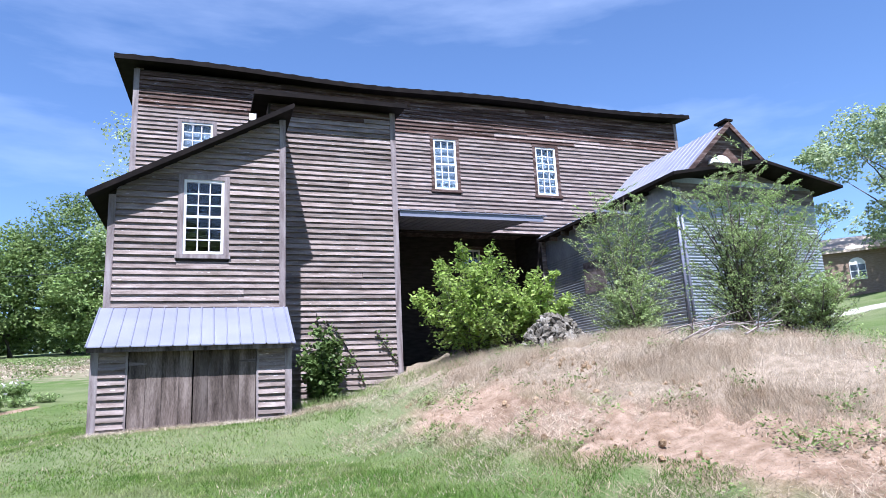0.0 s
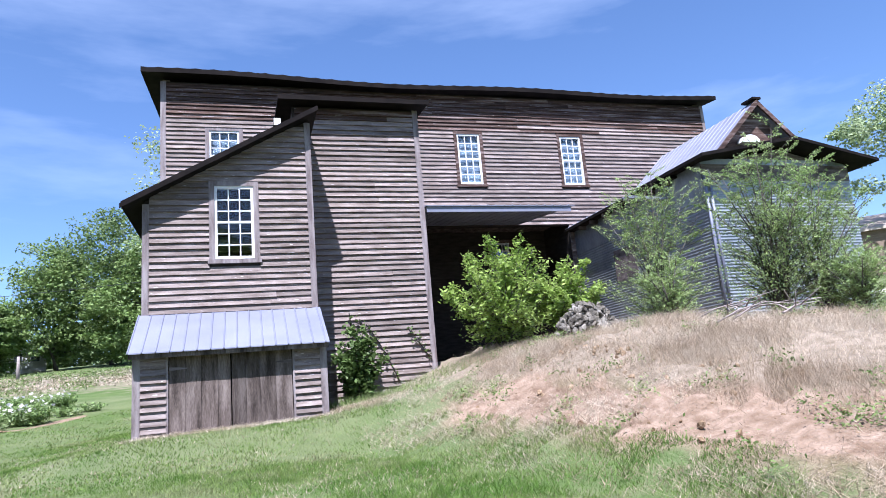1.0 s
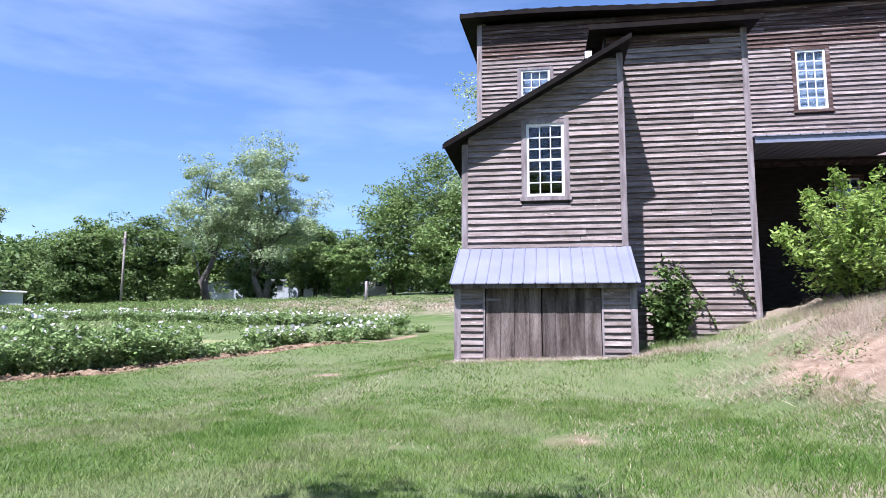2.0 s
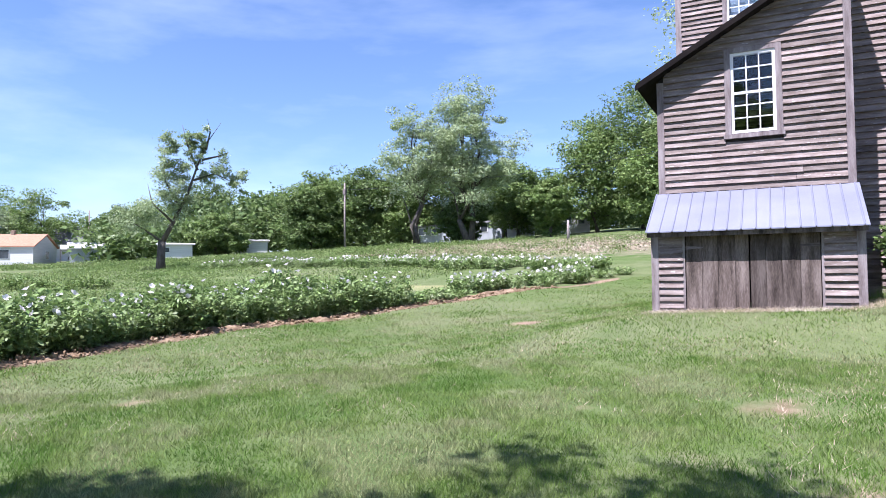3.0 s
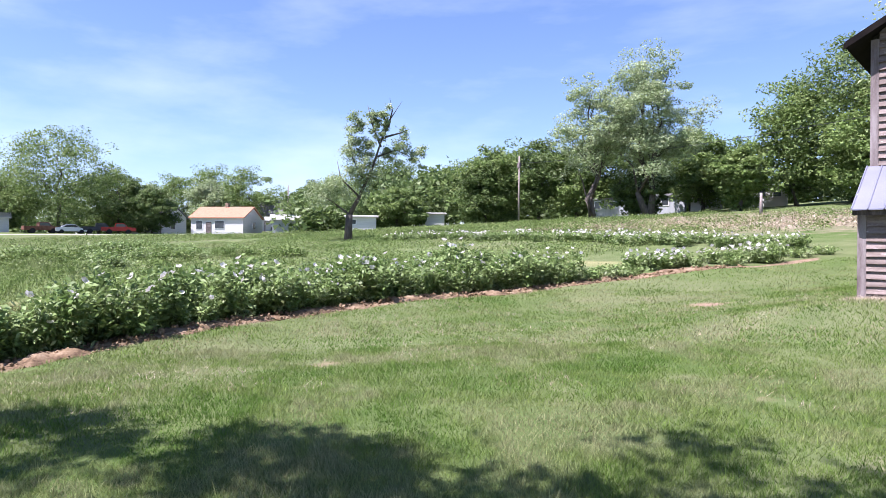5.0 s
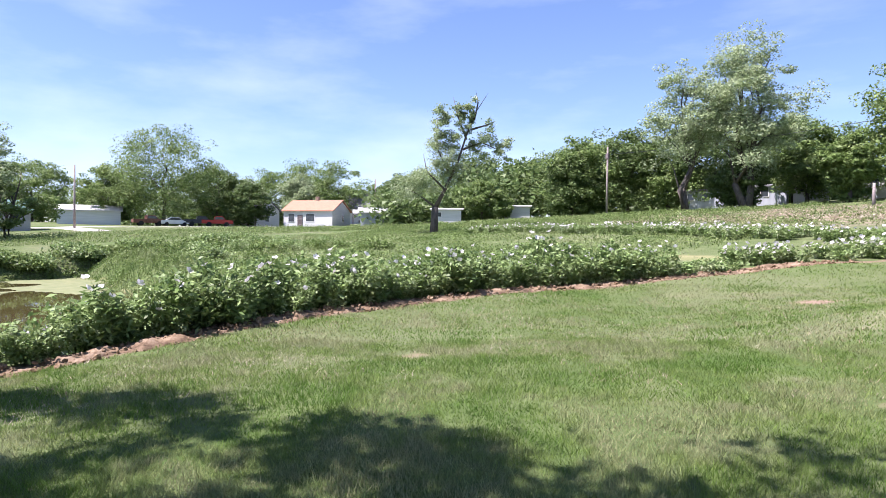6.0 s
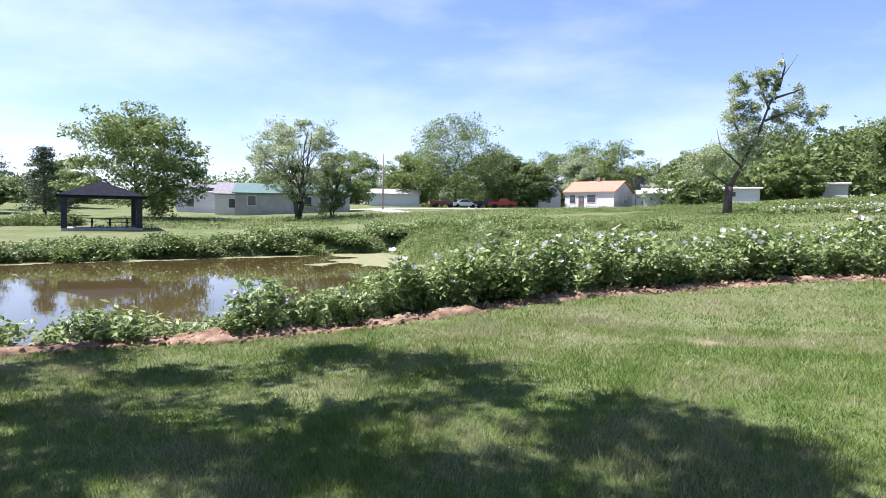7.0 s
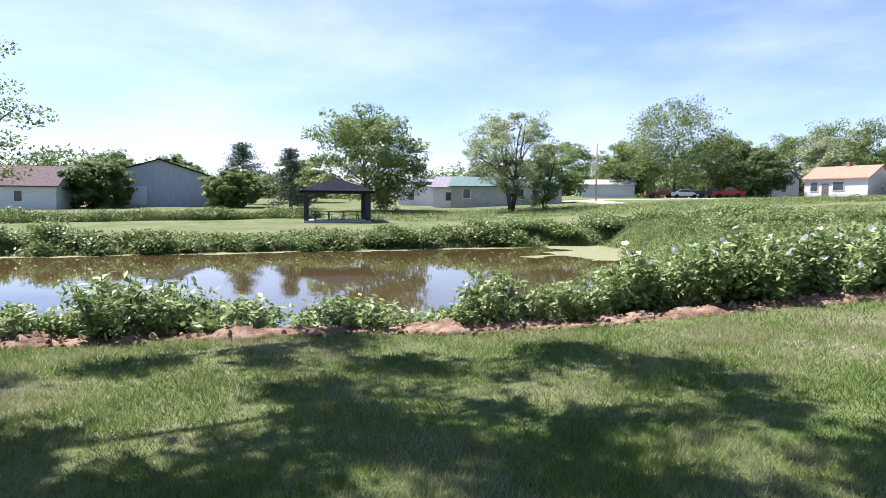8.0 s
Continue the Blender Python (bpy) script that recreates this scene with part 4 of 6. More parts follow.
# overhead tree behind the walk


def shade_tree(x, y):
    """A spreading tree whose low limbs hang over the lawn; its crown is given by where its boughs cast their shade."""
    rg = np.random.default_rng(21)
    z0 = gz(x, y) - 0.1
    t = thing("shade_tree", x, y, z0, "large spreading shade tree over the lawn", "tree")
    rim = [(0.9, -9.3, 0.7), (1.7, -9.5, 0.75), (0.3, -9.6, 0.5), (2.8, -9.8, 0.8), (3.8, -10.6, 0.8), (-1.6, -10.0, 0.6), (-2.1, -10.2, 0.5), (-1.0, -10.2, 0.5), (-1.5, -10.8, 0.6), (-3.9, -11.0, 0.45), (-4.7, -11.2, 0.35), (-3.2, -11.4, 0.4), (-5.1, -12.4, 0.5), (-5.9, -12.1, 0.4), (-6.0, -14.8, 0.45), (-5.0, -13.6, 0.55), (-4.9, -16.2, 0.35), (-5.2, -15.2, 0.4), (-2.6, -14.2, 0.55), (-3.3, -14.0, 0.45), (-2.3, -15.0, 0.5), (-3.2, -13.2, 0.45), (-2.4, -13.4, 0.5), (-1.8, -14.4, 0.55), (-4.2, -14.2, 0.4), (-2.6, -16.3, 0.5), (-2.2, -15.7, 0.5), (-3.0, -17.2, 0.45), (-1.7, -16.5, 0.6)]
    lit = [(-2.3, -12.4, 0.4), (-3.6, -15.6, 0.55), (-0.5, -9.6, 0.35), (-2.9, -10.4, 0.5), (-3.9, -12.2, 0.4), (-4.0, -16.5, 0.7)]
    while len(rim) < 104:
        gx, gy, r = rg.uniform(-4.2, 5.5), rg.uniform(-19.5, -10.6), rg.uniform(0.4, 0.75)
        if all(math.hypot(gx - a, gy - b) > r * 0.55 + k for a, b, k in lit) and all(math.hypot(gx - a, gy - b) > 0.42 for a, b, k in rim):
            rim.append((gx, gy, r))
    boughs = []
    for gx, gy, r in rim:
        h = rg.uniform(6.2, 8.6) + 0.25 * max(0.0, -14 - gy)
        boughs.append((Vector((gx - h * 0.2022 - x, gy - h * 0.5464 - y, h - 0.8 - z0)), r))
    bm = bmesh.new()
    trunk = [Vector((0, 0, 0)), Vector((0.05, 0.1, 2.2)), Vector((0.1, 0.5, 4.2)), Vector((0.0, 1.2, 6.6)), Vector((-0.1, 1.6, 9.0))]
    tube(bm, trunk, [0.5, 0.38, 0.33, 0.2, 0.06], 10)
    part("trunk", bm, BARK, t)
    pts, ways = [], []
    for n, (c, r) in enumerate(boughs):
        if n % 6 == 0:
            b = trunk[2 if n % 8 else 3]
            bm = bmesh.new()
            tube(bm, [b, b.lerp(c, 0.5) + Vector((0, 0, 0.5)), c], [0.08, 0.045, 0.012], 6)
            part("limb", bm, BARK, t)
        for o in rg.normal(0, 0.6, (4, 3)) * (r, r, 0.7):
            k = int(50 + 165 * r * rg.uniform(0.2, 1.3))
            d = rg.normal(size=(k, 3)) * (1.0, 1.0, 0.5)
            pts.append(np.array(c) + o + d * (0.34 * r + 0.06))
            ways.append(d * 0.3 + (0, 0, 0.8))
    v, f = leaves(np.concatenate(pts), 0.16, rg, 0.7, 0.5, True, np.concatenate(ways))
    raw("crown", v, f, LEAFSHADE, t)


shade_tree(-2.6, -20.8)

# around the pond and beyond


def broken_tree(x, y):
    """A leaning, half-dead tree: a stout stub, one long limb, bare forks at its top and hanging tufts."""
    rg = np.random.default_rng(31)
    t = thing("broken_tree", x, y, gz(x, y) - 0.2, "half-dead leaning tree with bare broken top limbs", "tree")
    rx, ry = 0.65, 0.76

    def at(u, v, w=0.0):
        return Vector((rx * u - ry * w, ry * u + rx * w, v))
    bm = bmesh.new()
    tube(bm, [at(0, 0), at(0.05, 1.2), at(0.1, 2.3)], [0.36, 0.3, 0.27], 9)
    tube(bm, [at(0.1, 2.2), at(1.0, 4.0), at(1.9, 6.0), at(2.6, 8.2), at(3.3, 10.0), at(4.3, 11.6)], [0.2, 0.14, 0.1, 0.07, 0.04, 0.012], 8)
    for pts in ([at(2.6, 7.8), at(1.9, 9.6), at(1.5, 11.2)], [at(3.2, 9.4), at(3.5, 10.8), at(3.3, 11.8)], [at(2.3, 7.0), at(3.8, 7.6), at(5.2, 7.0)], [at(2.9, 8.6), at(4.2, 9.0), at(4.9, 9.3)], [at(0.8, 3.8), at(-0.6, 5.2), at(-0.9, 6.6)], [at(0.1, 2.3), at(-1.4, 3.4), at(-2.4, 3.9)], [at(1.3, 4.9), at(0.3, 6.9), at(0.2, 9.6)]):
        tube(bm, pts, [0.1, 0.06, 0.015], 6)
    part("trunk", bm, BARK, t)
    pts = []
    for u, v, r in ((0.3, 10.0, 0.6), (1.0, 9.6, 0.5), (0.6, 8.8, 0.6), (0.0, 7.2, 0.9), (0.8, 6.2, 0.9), (-0.3, 5.4, 0.9), (1.6, 8.2, 0.6), (3.6, 7.9, 0.7), (4.6, 7.6, 0.7), (5.4, 6.8, 0.5), (4.4, 8.6, 0.6), (-1.9, 3.9, 0.9), (-2.8, 3.7, 0.7), (-0.9, 4.0, 0.9), (3.1, 7.2, 0.5), (2.2, 9.9, 0.4), (1.1, 4.9, 0.7), (1.7, 6.0, 0.7), (0.4, 8.0, 0.6), (1.2, 7.4, 0.7), (2.6, 8.9, 0.5), (0.2, 3.6, 0.8), (3.0, 9.6, 0.4), (0.6, 6.8, 0.9), (1.5, 7.0, 0.8), (1.9, 5.6, 0.7), (1.8, 10.2, 0.5), (-1.2, 4.4, 0.8), (2.6, 10.4, 0.5), (5.9, 7.4, 0.5), (0.6, 5.6, 0.8)):
        for w in (-0.7, 0.7):
            r *= 0.98
            for o in rg.normal(0, 0.6, (3, 3)) * r:
                pts.append(np.array(at(u, v, w * r * rg.uniform(0.3, 1.2))) + o + rg.normal(size=(110, 3)) * (0.34, 0.34, 0.22) * r)
    v, f = leaves(np.concatenate(pts), 0.15, rg, 0.75, 0.5, True)
    raw("crown", v, f, LEAFPALE, t)


broken_tree(-39.1, 21.9)
tree("cottonwood", -34.1, 52.7, 17.2, 4.0, 32, "tall pale green cottonwood with an open crown", LEAFPALE, 46, 120, 0.4, 0.3, 0.3, 2, 0.085)
tree("cottonwood", -28.9, 55.4, 18.8, 5.4, 33, "tall pale green cottonwood with an open crown", LEAFPALE, 84, 125, 0.4, 0.2, 0.36, 2, 0.085)
seed = 40
for x, y, h, s, lf, cf in ((-55.5, 61, 9.5, 3.4, LEAFDARK, 0.05), (-55.5, 63, 11.5, 5.5, LEAF, 0.05), (-50, 66, 11.5, 5.5, LEAFDARK, 0.05), (-45, 68, 12, 5.5, LEAF, 0.05), (-40, 71, 13.5, 5.5, LEAFDARK, 0.08), (-33, 78, 12, 6, LEAF, 0.05),
                           (-27.5, 67.5, 9.5, 3.6, LEAF, 0.08), (-17.0, 66.5, 14.5, 4.8, LEAF, 0.05), (-12, 68, 18, 6.5, LEAFDARK, 0.05), (-8, 62, 13, 5, LEAF, 0.05), (-2, 70, 17, 6.5, LEAFDARK, 0.06), (-21, 60, 7.5, 2.6, LEAF, 0.05), (-30.5, 57.5, 6.0, 2.8, LEAFDARK, 0.03),
                           (-69.3, 57, 6.3, 4.6, LEAF, 0.02), (-92, 77, 14, 6, LEAFDARK, 0.1), (-80, 80, 11, 6, LEAFDARK, 0.1), (-66, 74, 12, 6.5, LEAF, 0.08), (-72, 88, 15, 7, LEAFDARK, 0.1), (-117, 78, 10, 7, LEAFDARK, 0.1), (-138, 66, 16, 7, LEAF, 0.1), (-146, 60, 14, 7, LEAF, 0.1), (-130, 95, 14, 8, LEAF, 0.1), (-125, 67, 13, 8.0, LEAF, 0.1), (-128, 59, 11, 4, LEAFPALE, 0.15), (-112, 76, 11, 5.5, LEAFDARK, 0.1), (-100, 95, 12, 8, LEAF, 0.1)):
    seed += 1
    tree("field_tree", x, y, h, s, seed, "dense dark green broadleaf tree" if lf is LEAFDARK else "full green broadleaf tree", lf, 62, 90, 0.6, cf, 0.25, 1, 0.15, limbs=8, shell=0.45)
for x, y, h, s, lf, cf in ((-117, 26.5, 18, 9.5, LEAF, 0.12), (-126, 20, 11, 6, LEAF, 0.1), (-122, 38, 12, 6, LEAFDARK, 0.1), (-112, 39.5, 8, 4.2, LEAFDARK, 0.05), (-136, 40, 12, 8, LEAF, 0.1), (-128, 47, 10, 4, LEAFPALE, 0.15), (-150, 12, 13, 8, LEAF, 0.1), (-150, 0, 10, 8, LEAFDARK, 0.1),
                           (-77.8, -23.4, 12.8, 8.0, LEAF, 0.08), (-88, -42.5, 5.4, 4.2, LEAF, 0.02), (-82.3, -58, 6.2, 4.4, LEAFDARK, 0.02), (-120, -75, 9, 7, LEAF, 0.05), (-115, -62, 8, 7, LEAF, 0.05), (-118, -40, 8, 7, LEAFDARK, 0.05), (-72, -85, 9, 6, LEAF, 0.1)):
    seed += 1
    tree("village_tree", x, y, h, s, seed, "dense dark green broadleaf tree" if lf is LEAFDARK else "full green broadleaf tree", lf, 82, 86, 0.58, cf * 0.6, 0.3, 1, 0.135, limbs=10, shell=0.35)
tree("pond_tree", -71.1, -6.6, 11.8, 5.6, 91, "many-stemmed open maple with a few bare top twigs", LEAFPALE, 80, 80, 0.34, 0.2, 0.2, 6, 0.085, bare=14, limbs=34)
tree("pond_tree", -73.5, -2.6, 8.0, 4.0, 92, "green maple beside a long low house", LEAF, 34, 110, 0.36, 0.1, 0.2, 2, 0.11)
tree("east_tree", 41, 13, 12.5, 5.5, 93, "pale green tree beside a lane", LEAFPALE, 44, 120, 0.4, 0.2, 0.25, 2, 0.11)
tree("back_tree", 22.8, 23.3, 16.2, 4.0, 94, "green treetop behind the mill roof", LEAF, 40, 110, 0.4, 0.2, 0.25, 1, 0.11)
tree("back_tree", -0.9, 18.7, 12.9, 1.2, 95, "green tree behind the mill corner", LEAFPALE, 12, 60, 0.3, 0.3, 0.2, 1, 0.11)


# hanging limb of the shade tree's neighbour
tree("edge_tree", -12.6, -26.0, 8.5, 3.3, 96, "green tree whose limbs hang over the bank", LEAF, 26, 130, 0.16, 0.3, 0.2, 1, 0.10)
# far woods behind the houses
woods = thing("far_woods", -165, 20, 2.0, "distant green woods behind the houses", "woods", kind="stuff")
rgw = np.random.default_rng(300)
aw = rgw.uniform(-0.8, 1.75, 2600)
dw = np.where(aw > 0.62, rgw.uniform(104, 130, 2600), rgw.uniform(160, 200, 2600))
xw, yw = 2 - dw * np.cos(aw), -13 + dw * np.sin(aw)
hw = rgw.uniform(0, 1, 2600) * (6.0 + 2.0 * np.sin(aw * 9) + 1.5 * np.sin(aw * 23 + 1))
cw = np.stack([xw + 165, yw - 20, ground(xw, yw) + hw - 2.0], 1)
pw = np.repeat(cw, 40, axis=0) + rgw.normal(0, 1, (2600 * 40, 3)) * (1.7, 1.7, 1.0)
v, f = leaves(pw, 0.9, rgw, 0.75, 0.6, True)
raw("crown", v, f, LEAFDARK, woods)


def conifer(x, y, height, spread, seed, layers, per, crown_from, label, droop=-0.1):
    rg = np.random.default_rng(seed)
    t = thing("pine_tree", x, y, gz(x, y) - 0.1, label, "tree")
    bm, pts = bmesh.new(), []
    tube(bm, [(0, 0, 0), (0.05, 0, height * 0.5), (0, 0, height)], [0.22, 0.15, 0.03], 7)
    for k in range(layers):
        h = height * (crown_from + (1 - crown_from) * k / layers)
        for j in range(6):
            a = rg.uniform(0, 2 * math.pi)
            r = spread * (1 - 0.8 * k / layers) * rg.uniform(0.6, 1.1)
            e = Vector((math.cos(a) * r, math.sin(a) * r, h + droop * r + rg.normal(0, 0.1)))
            tube(bm, [(0, 0, h), e], [0.05, 0.01], 4)
            u = rg.uniform(0.35, 1.05, (per, 1))
            pts.append(np.array([0, 0, h]) * (1 - u) + np.array(e) * u + rg.normal(0, 1, (per, 3)) * (0.3, 0.3, 0.16) * (spread / 3))
    part("trunk", bm, BARK, t)
    v, f = leaves(np.concatenate(pts), 0.3, rg, 0.4, 0.8)
    raw("crown", v, f, LEAFBLUE, t)


conifer(-103.4, -46, 9.8, 4.2, 101, 10, 110, 0.48, "dark flat-topped pine beyond a grey shed", 0.05)
conifer(-85.9, -34.3, 8.2, 3.6, 102, 14, 80, 0.1, "blue-green spruce behind a pavilion")

# ---- far buildings ----
SIDINGWHITE = surface("white_siding", [(0.508, 0.508, 0.508), (0.607, 0.607, 0.599)], 1.5, (0.3, 0.3, 6), 0.7, bump=0.1)
SIDINGGREY = surface("grey_siding", [(0.31, 0.335, 0.36), (0.39, 0.41, 0.44)], 1.5, (3, 3, 0.4), 0.6, bump=0.1)
BLOCK = surface("pale_block", [(0.295, 0.295, 0.287), (0.394, 0.385, 0.369)], 1.2, rough=0.9, bump=0.2)
BRICK = surface("brown_brick", [(0.18, 0.131, 0.0943), (0.262, 0.197, 0.148)], 5.0, (1, 1, 3), 0.9, bump=0.3)
SHINGLEORANGE = surface("orange_shingle", [(0.30, 0.147, 0.092), (0.39, 0.212, 0.138)], 3.0, rough=0.9)
SHINGLEGREY = surface("grey_shingle", [(0.131, 0.131, 0.139), (0.221, 0.221, 0.23)], 3.0, rough=0.9)
SHINGLEBROWN = surface("brown_shingle", [(0.0615, 0.0451, 0.041), (0.107, 0.082, 0.0738)], 3.0, rough=0.9)
ROOFGREEN = surface("green_roof", [(0.0574, 0.123, 0.102), (0.0902, 0.164, 0.139)], 2.0, rough=0.6)
ROOFPALE = surface("pale_metal_roof", [(0.451, 0.443, 0.426), (0.558, 0.549, 0.533)], 1.0, rough=0.5)
ROOFTAN = surface("tan_roof", [(0.394, 0.312, 0.246), (0.492, 0.41, 0.344)], 1.0, rough=0.8)
BLACK = surface("black_metal", [(0.012, 0.013, 0.018), (0.03, 0.032, 0.04)], 3.0, rough=0.5)
NAVY = surface("dark_shingle", [(0.006, 0.007, 0.011), (0.016, 0.019, 0.026)], 4.0, rough=0.95, spec=0.08)
PANEDARK = surface("dark_pane", [(0.03, 0.035, 0.04), (0.06, 0.07, 0.08)], 2.0, rough=0.12, bump=0.0, spec=0.6)


def house(name, x, y, turn, w, d, h, rise, wall, roof, label, windows=(), doors=(), end_windows=(), base=0.0, chimney=False, over=0.35, category="house"):
    """A gabled house, its ridge along its own x; windows are (x, z, w, h) on its front (-y), end_windows on its +x and -x ends."""
    t = thing(name, x, y, gz(x, y) + base, label, category, turn=turn)
    bm = bmesh.new()
    prism(bm, [(-d / 2, -1.2), (d / 2, -1.2), (d / 2, h), (0, h + rise), (-d / 2, h)], "x", -w / 2, w / 2)
    part("wall", bm, wall, t)
    for s in (-1, 1):
        bm = bmesh.new()
        o, k = d / 2 + over, rise / (d / 2)
        a, b = (-o * 1.0, 0.0) if s < 0 else (0.0, o)
        za, zb = (h - over * k, h + rise) if s < 0 else (h + rise, h - over * k)
        prism(bm, [(a, za + 0.02), (b, zb + 0.02), (b, zb + 0.17), (a, za + 0.17)], "x", -w / 2 - over, w / 2 + over)
        part("roof", bm, roof, t)
    for x0, z0, ww, hh in windows:
        win = part("window", boxes((x0 - ww / 2 - 0.09, x0 + ww / 2 + 0.09, -d / 2 - 0.06, -d / 2 + 0.02, z0 - 0.09, z0 + hh + 0.09)), WHITE, t)
        part("pane", boxes((x0 - ww / 2, x0 + ww / 2, -d / 2 - 0.075, -d / 2 - 0.055, z0, z0 + hh)), PANEDARK, win)
    for x0, ww, hh in doors:
        part("door", soft_box(x0 - ww / 2, x0 + ww / 2, -d / 2 - 0.07, -d / 2 + 0.02, 0.1, hh, 0.02), PANEDARK if wall is not SIDINGWHITE else TRIMH, t)
    for s, y0, z0, ww, hh in end_windows:
        e = s * (w / 2)
        win = part("window", boxes((min(e, e + s * 0.06), max(e, e + s * 0.06), y0 - ww / 2 - 0.09, y0 + ww / 2 + 0.09, z0 - 0.09, z0 + hh + 0.09)), WHITE, t)
        part("pane", boxes((min(e + s * 0.055, e + s * 0.075), max(e + s * 0.055, e + s * 0.075), y0 - ww / 2, y0 + ww / 2, z0, z0 + hh)), PANEDARK, win)
    if chimney:
        part("chimney", soft_box(-0.3, 0.3, -0.3, 0.3, h + rise - 0.5, h + rise + 0.8, 0.03), BRICK, t)
    return t


house("white_cottage", -105.6, 50.2, 34, 9.5, 8.0, 2.9, 1.9, SIDINGWHITE, SHINGLEORANGE, "white cottage with an orange-brown shingle roof", [(-3.2, 0.9, 1.1, 1.4), (0.5, 1.0, 1.6, 1.3)], [(-1.5, 1.0, 2.1)], [(1, 0.5, 1.0, 1.0, 1.2)], chimney=True)
house("garden_shed", -87.9, 50.2, 55, 4.2, 3.4, 2.1, 0.7, SIDINGGREY, ROOFPALE, "low grey garden shed with a pale roof", category="shed")
house("white_house", -121, 72.8, 55, 9.0, 7.0, 3.2, 3.2, SIDINGWHITE, SHINGLEGREY, "white two-storey house with steep grey gables", [(-2, 1.0, 0.9, 1.4), (2, 1.0, 0.9, 1.4)], end_windows=[(1, 0, 3.4, 0.9, 1.2), (-1, 0, 3.4, 0.9, 1.2)])
house("white_house", -124, 46, 20, 8.0, 7.0, 3.4, 2.4, SIDINGWHITE, SHINGLEGREY, "pale house half hidden by trees", end_windows=[(1, 0, 1.2, 1.0, 1.3)])
for x, y, tn, w in ((-71.6, 52.0, 48, 4.2), (-67.2, 62.4, 44, 3.8), (-100, 74, 50, 12.0)):
    house("mobile_home", x, y, tn, w, 3.6, 2.0 if w < 10 else 2.6, 0.16, SIDINGWHITE if w < 10 else SIDINGGREY, ROOFPALE, "long low pale mobile home", [(-w * 0.25, 1.0, 0.5, 0.6)], category="mobile home")
for x, y, tn, w, mt in ((-34.7, 69.5, 18, 8.0, SIDINGGREY), (-28.6, 71.6, 18, 3.6, SIDINGWHITE), (-21.3, 72, 18, 3.6, SIDINGWHITE), (-41, 69, 20, 4, SIDINGGREY)):
    house("mobile_home", x, y, tn, w, 3.2, 2.3, 0.2, mt, SHINGLEGREY, "weathered pale trailer under the trees", [(-w * 0.25, 1.1, 0.8, 0.9), (w * 0.2, 1.1, 0.8, 0.9)], category="mobile home")
barn = house("grey_barn", -98.0, -57.0, 24, 20.0, 16.6, 3.4, 2.7, SIDINGGREY, NAVY, "large grey metal barn with a dark roof", end_windows=(), category="barn")
part("overhead_door", soft_box(10.01, 10.08, -6.4, -1.6, 0.0, 2.5, 0.02), SIDINGWHITE, barn, "wide pale overhead door")
for vx in (-5.0, 3.0):
    part("ridge_vent", soft_box(vx - 0.3, vx + 0.3, -0.3, 0.3, 6.0, 6.9, 0.04), SIDINGGREY, barn)
house("low_building", -79, -68.5, 104, 16.0, 10.0, 2.6, 2.4, SIDINGWHITE, SHINGLEBROWN, "low white building with a brown hipped roof", [(4, 0.8, 0.8, 1.2)], category="building")
house("green_roof_house", -95.5, -5, 82, 15.5, 7.0, 2.6, 1.3, BLOCK, ROOFGREEN, "long low grey block house with a green roof", [(-5.5, 0.9, 1.0, 1.3), (2.0, 0.9, 1.0, 1.3), (4.2, 0.9, 1.0, 1.2), (6.2, 0.9, 1.0, 1.2)])
house("white_gable_house", -99, -13, 82, 4.5, 8.0, 2.8, 1.6, SIDINGWHITE, SHINGLEGREY, "small white gabled house front", [(0, 0.9, 0.8, 1.2)])
house("white_workshop", -107.3, -17, 80, 8.0, 6.0, 2.9, 0.15, SIDINGWHITE, ROOFPALE, "flat-roofed white painted workshop", [(-2, 0.8, 0.9, 1.2), (2, 0.8, 0.9, 1.2)], category="workshop")
house("white_workshop", -118, -16, 80, 12.0, 6.0, 3.6, 0.6, SIDINGGREY, SHINGLEGREY, "grey workshop behind the white one", category="workshop")
house("white_garage", -124.7, 16.5, 76, 9.5, 7.0, 2.3, 0.9, SIDINGWHITE, ROOFPALE, "white metal garage with a pale roof", category="garage")
brown = house("brown_house", 45.2, 15.6, -46, 13, 8, 2.75, 1.35, BRICK, ROOFTAN, "brown brick house with tan roof and porch by a lane", [(-0.9, 0.9, 0.9, 1.5), (3.0, 0.9, 0.9, 1.5)], [(1.2, 0.95, 2.1)], base=4.8 - gz(45.2, 15.6))
win = part("arched_window", prism(bmesh.new(), [(-4.95, 0.95), (-4.1, 0.95), (-4.1, 1.95)] + [(-4.525 + 0.425 * math.cos(a), 1.95 + 0.35 * math.sin(a)) for a in np.linspace(0.3, math.pi - 0.3, 6)] + [(-4.95, 1.95)], "y", -4.06, -3.98), WHITE, brown, "white arched window")
for px in (-4.74, -4.31):
    for pz in (1.08, 1.5):
        part("pane", boxes((px - 0.17, px + 0.17, -4.075, -4.05, pz, pz + 0.36)), PANEDARK, win)
part("porch_roof", prism(bmesh.new(), [(-6.0, 2.35), (-3.9, 2.7), (-3.9, 2.82), (-6.0, 2.47)], "x", -2.4, 6.6), ROOFTAN, brown)
part("porch_fascia", boxes((-2.42, 6.62, -6.04, -6.0, 2.28, 2.5)), TRIMH, brown)
for px in (-2.2, 0.7, 3.6, 6.4):
    part("porch_post", soft_box(px - 0.07, px + 0.07, -5.92, -5.78, -0.6, 2.36, 0.01), TRIM, brown)


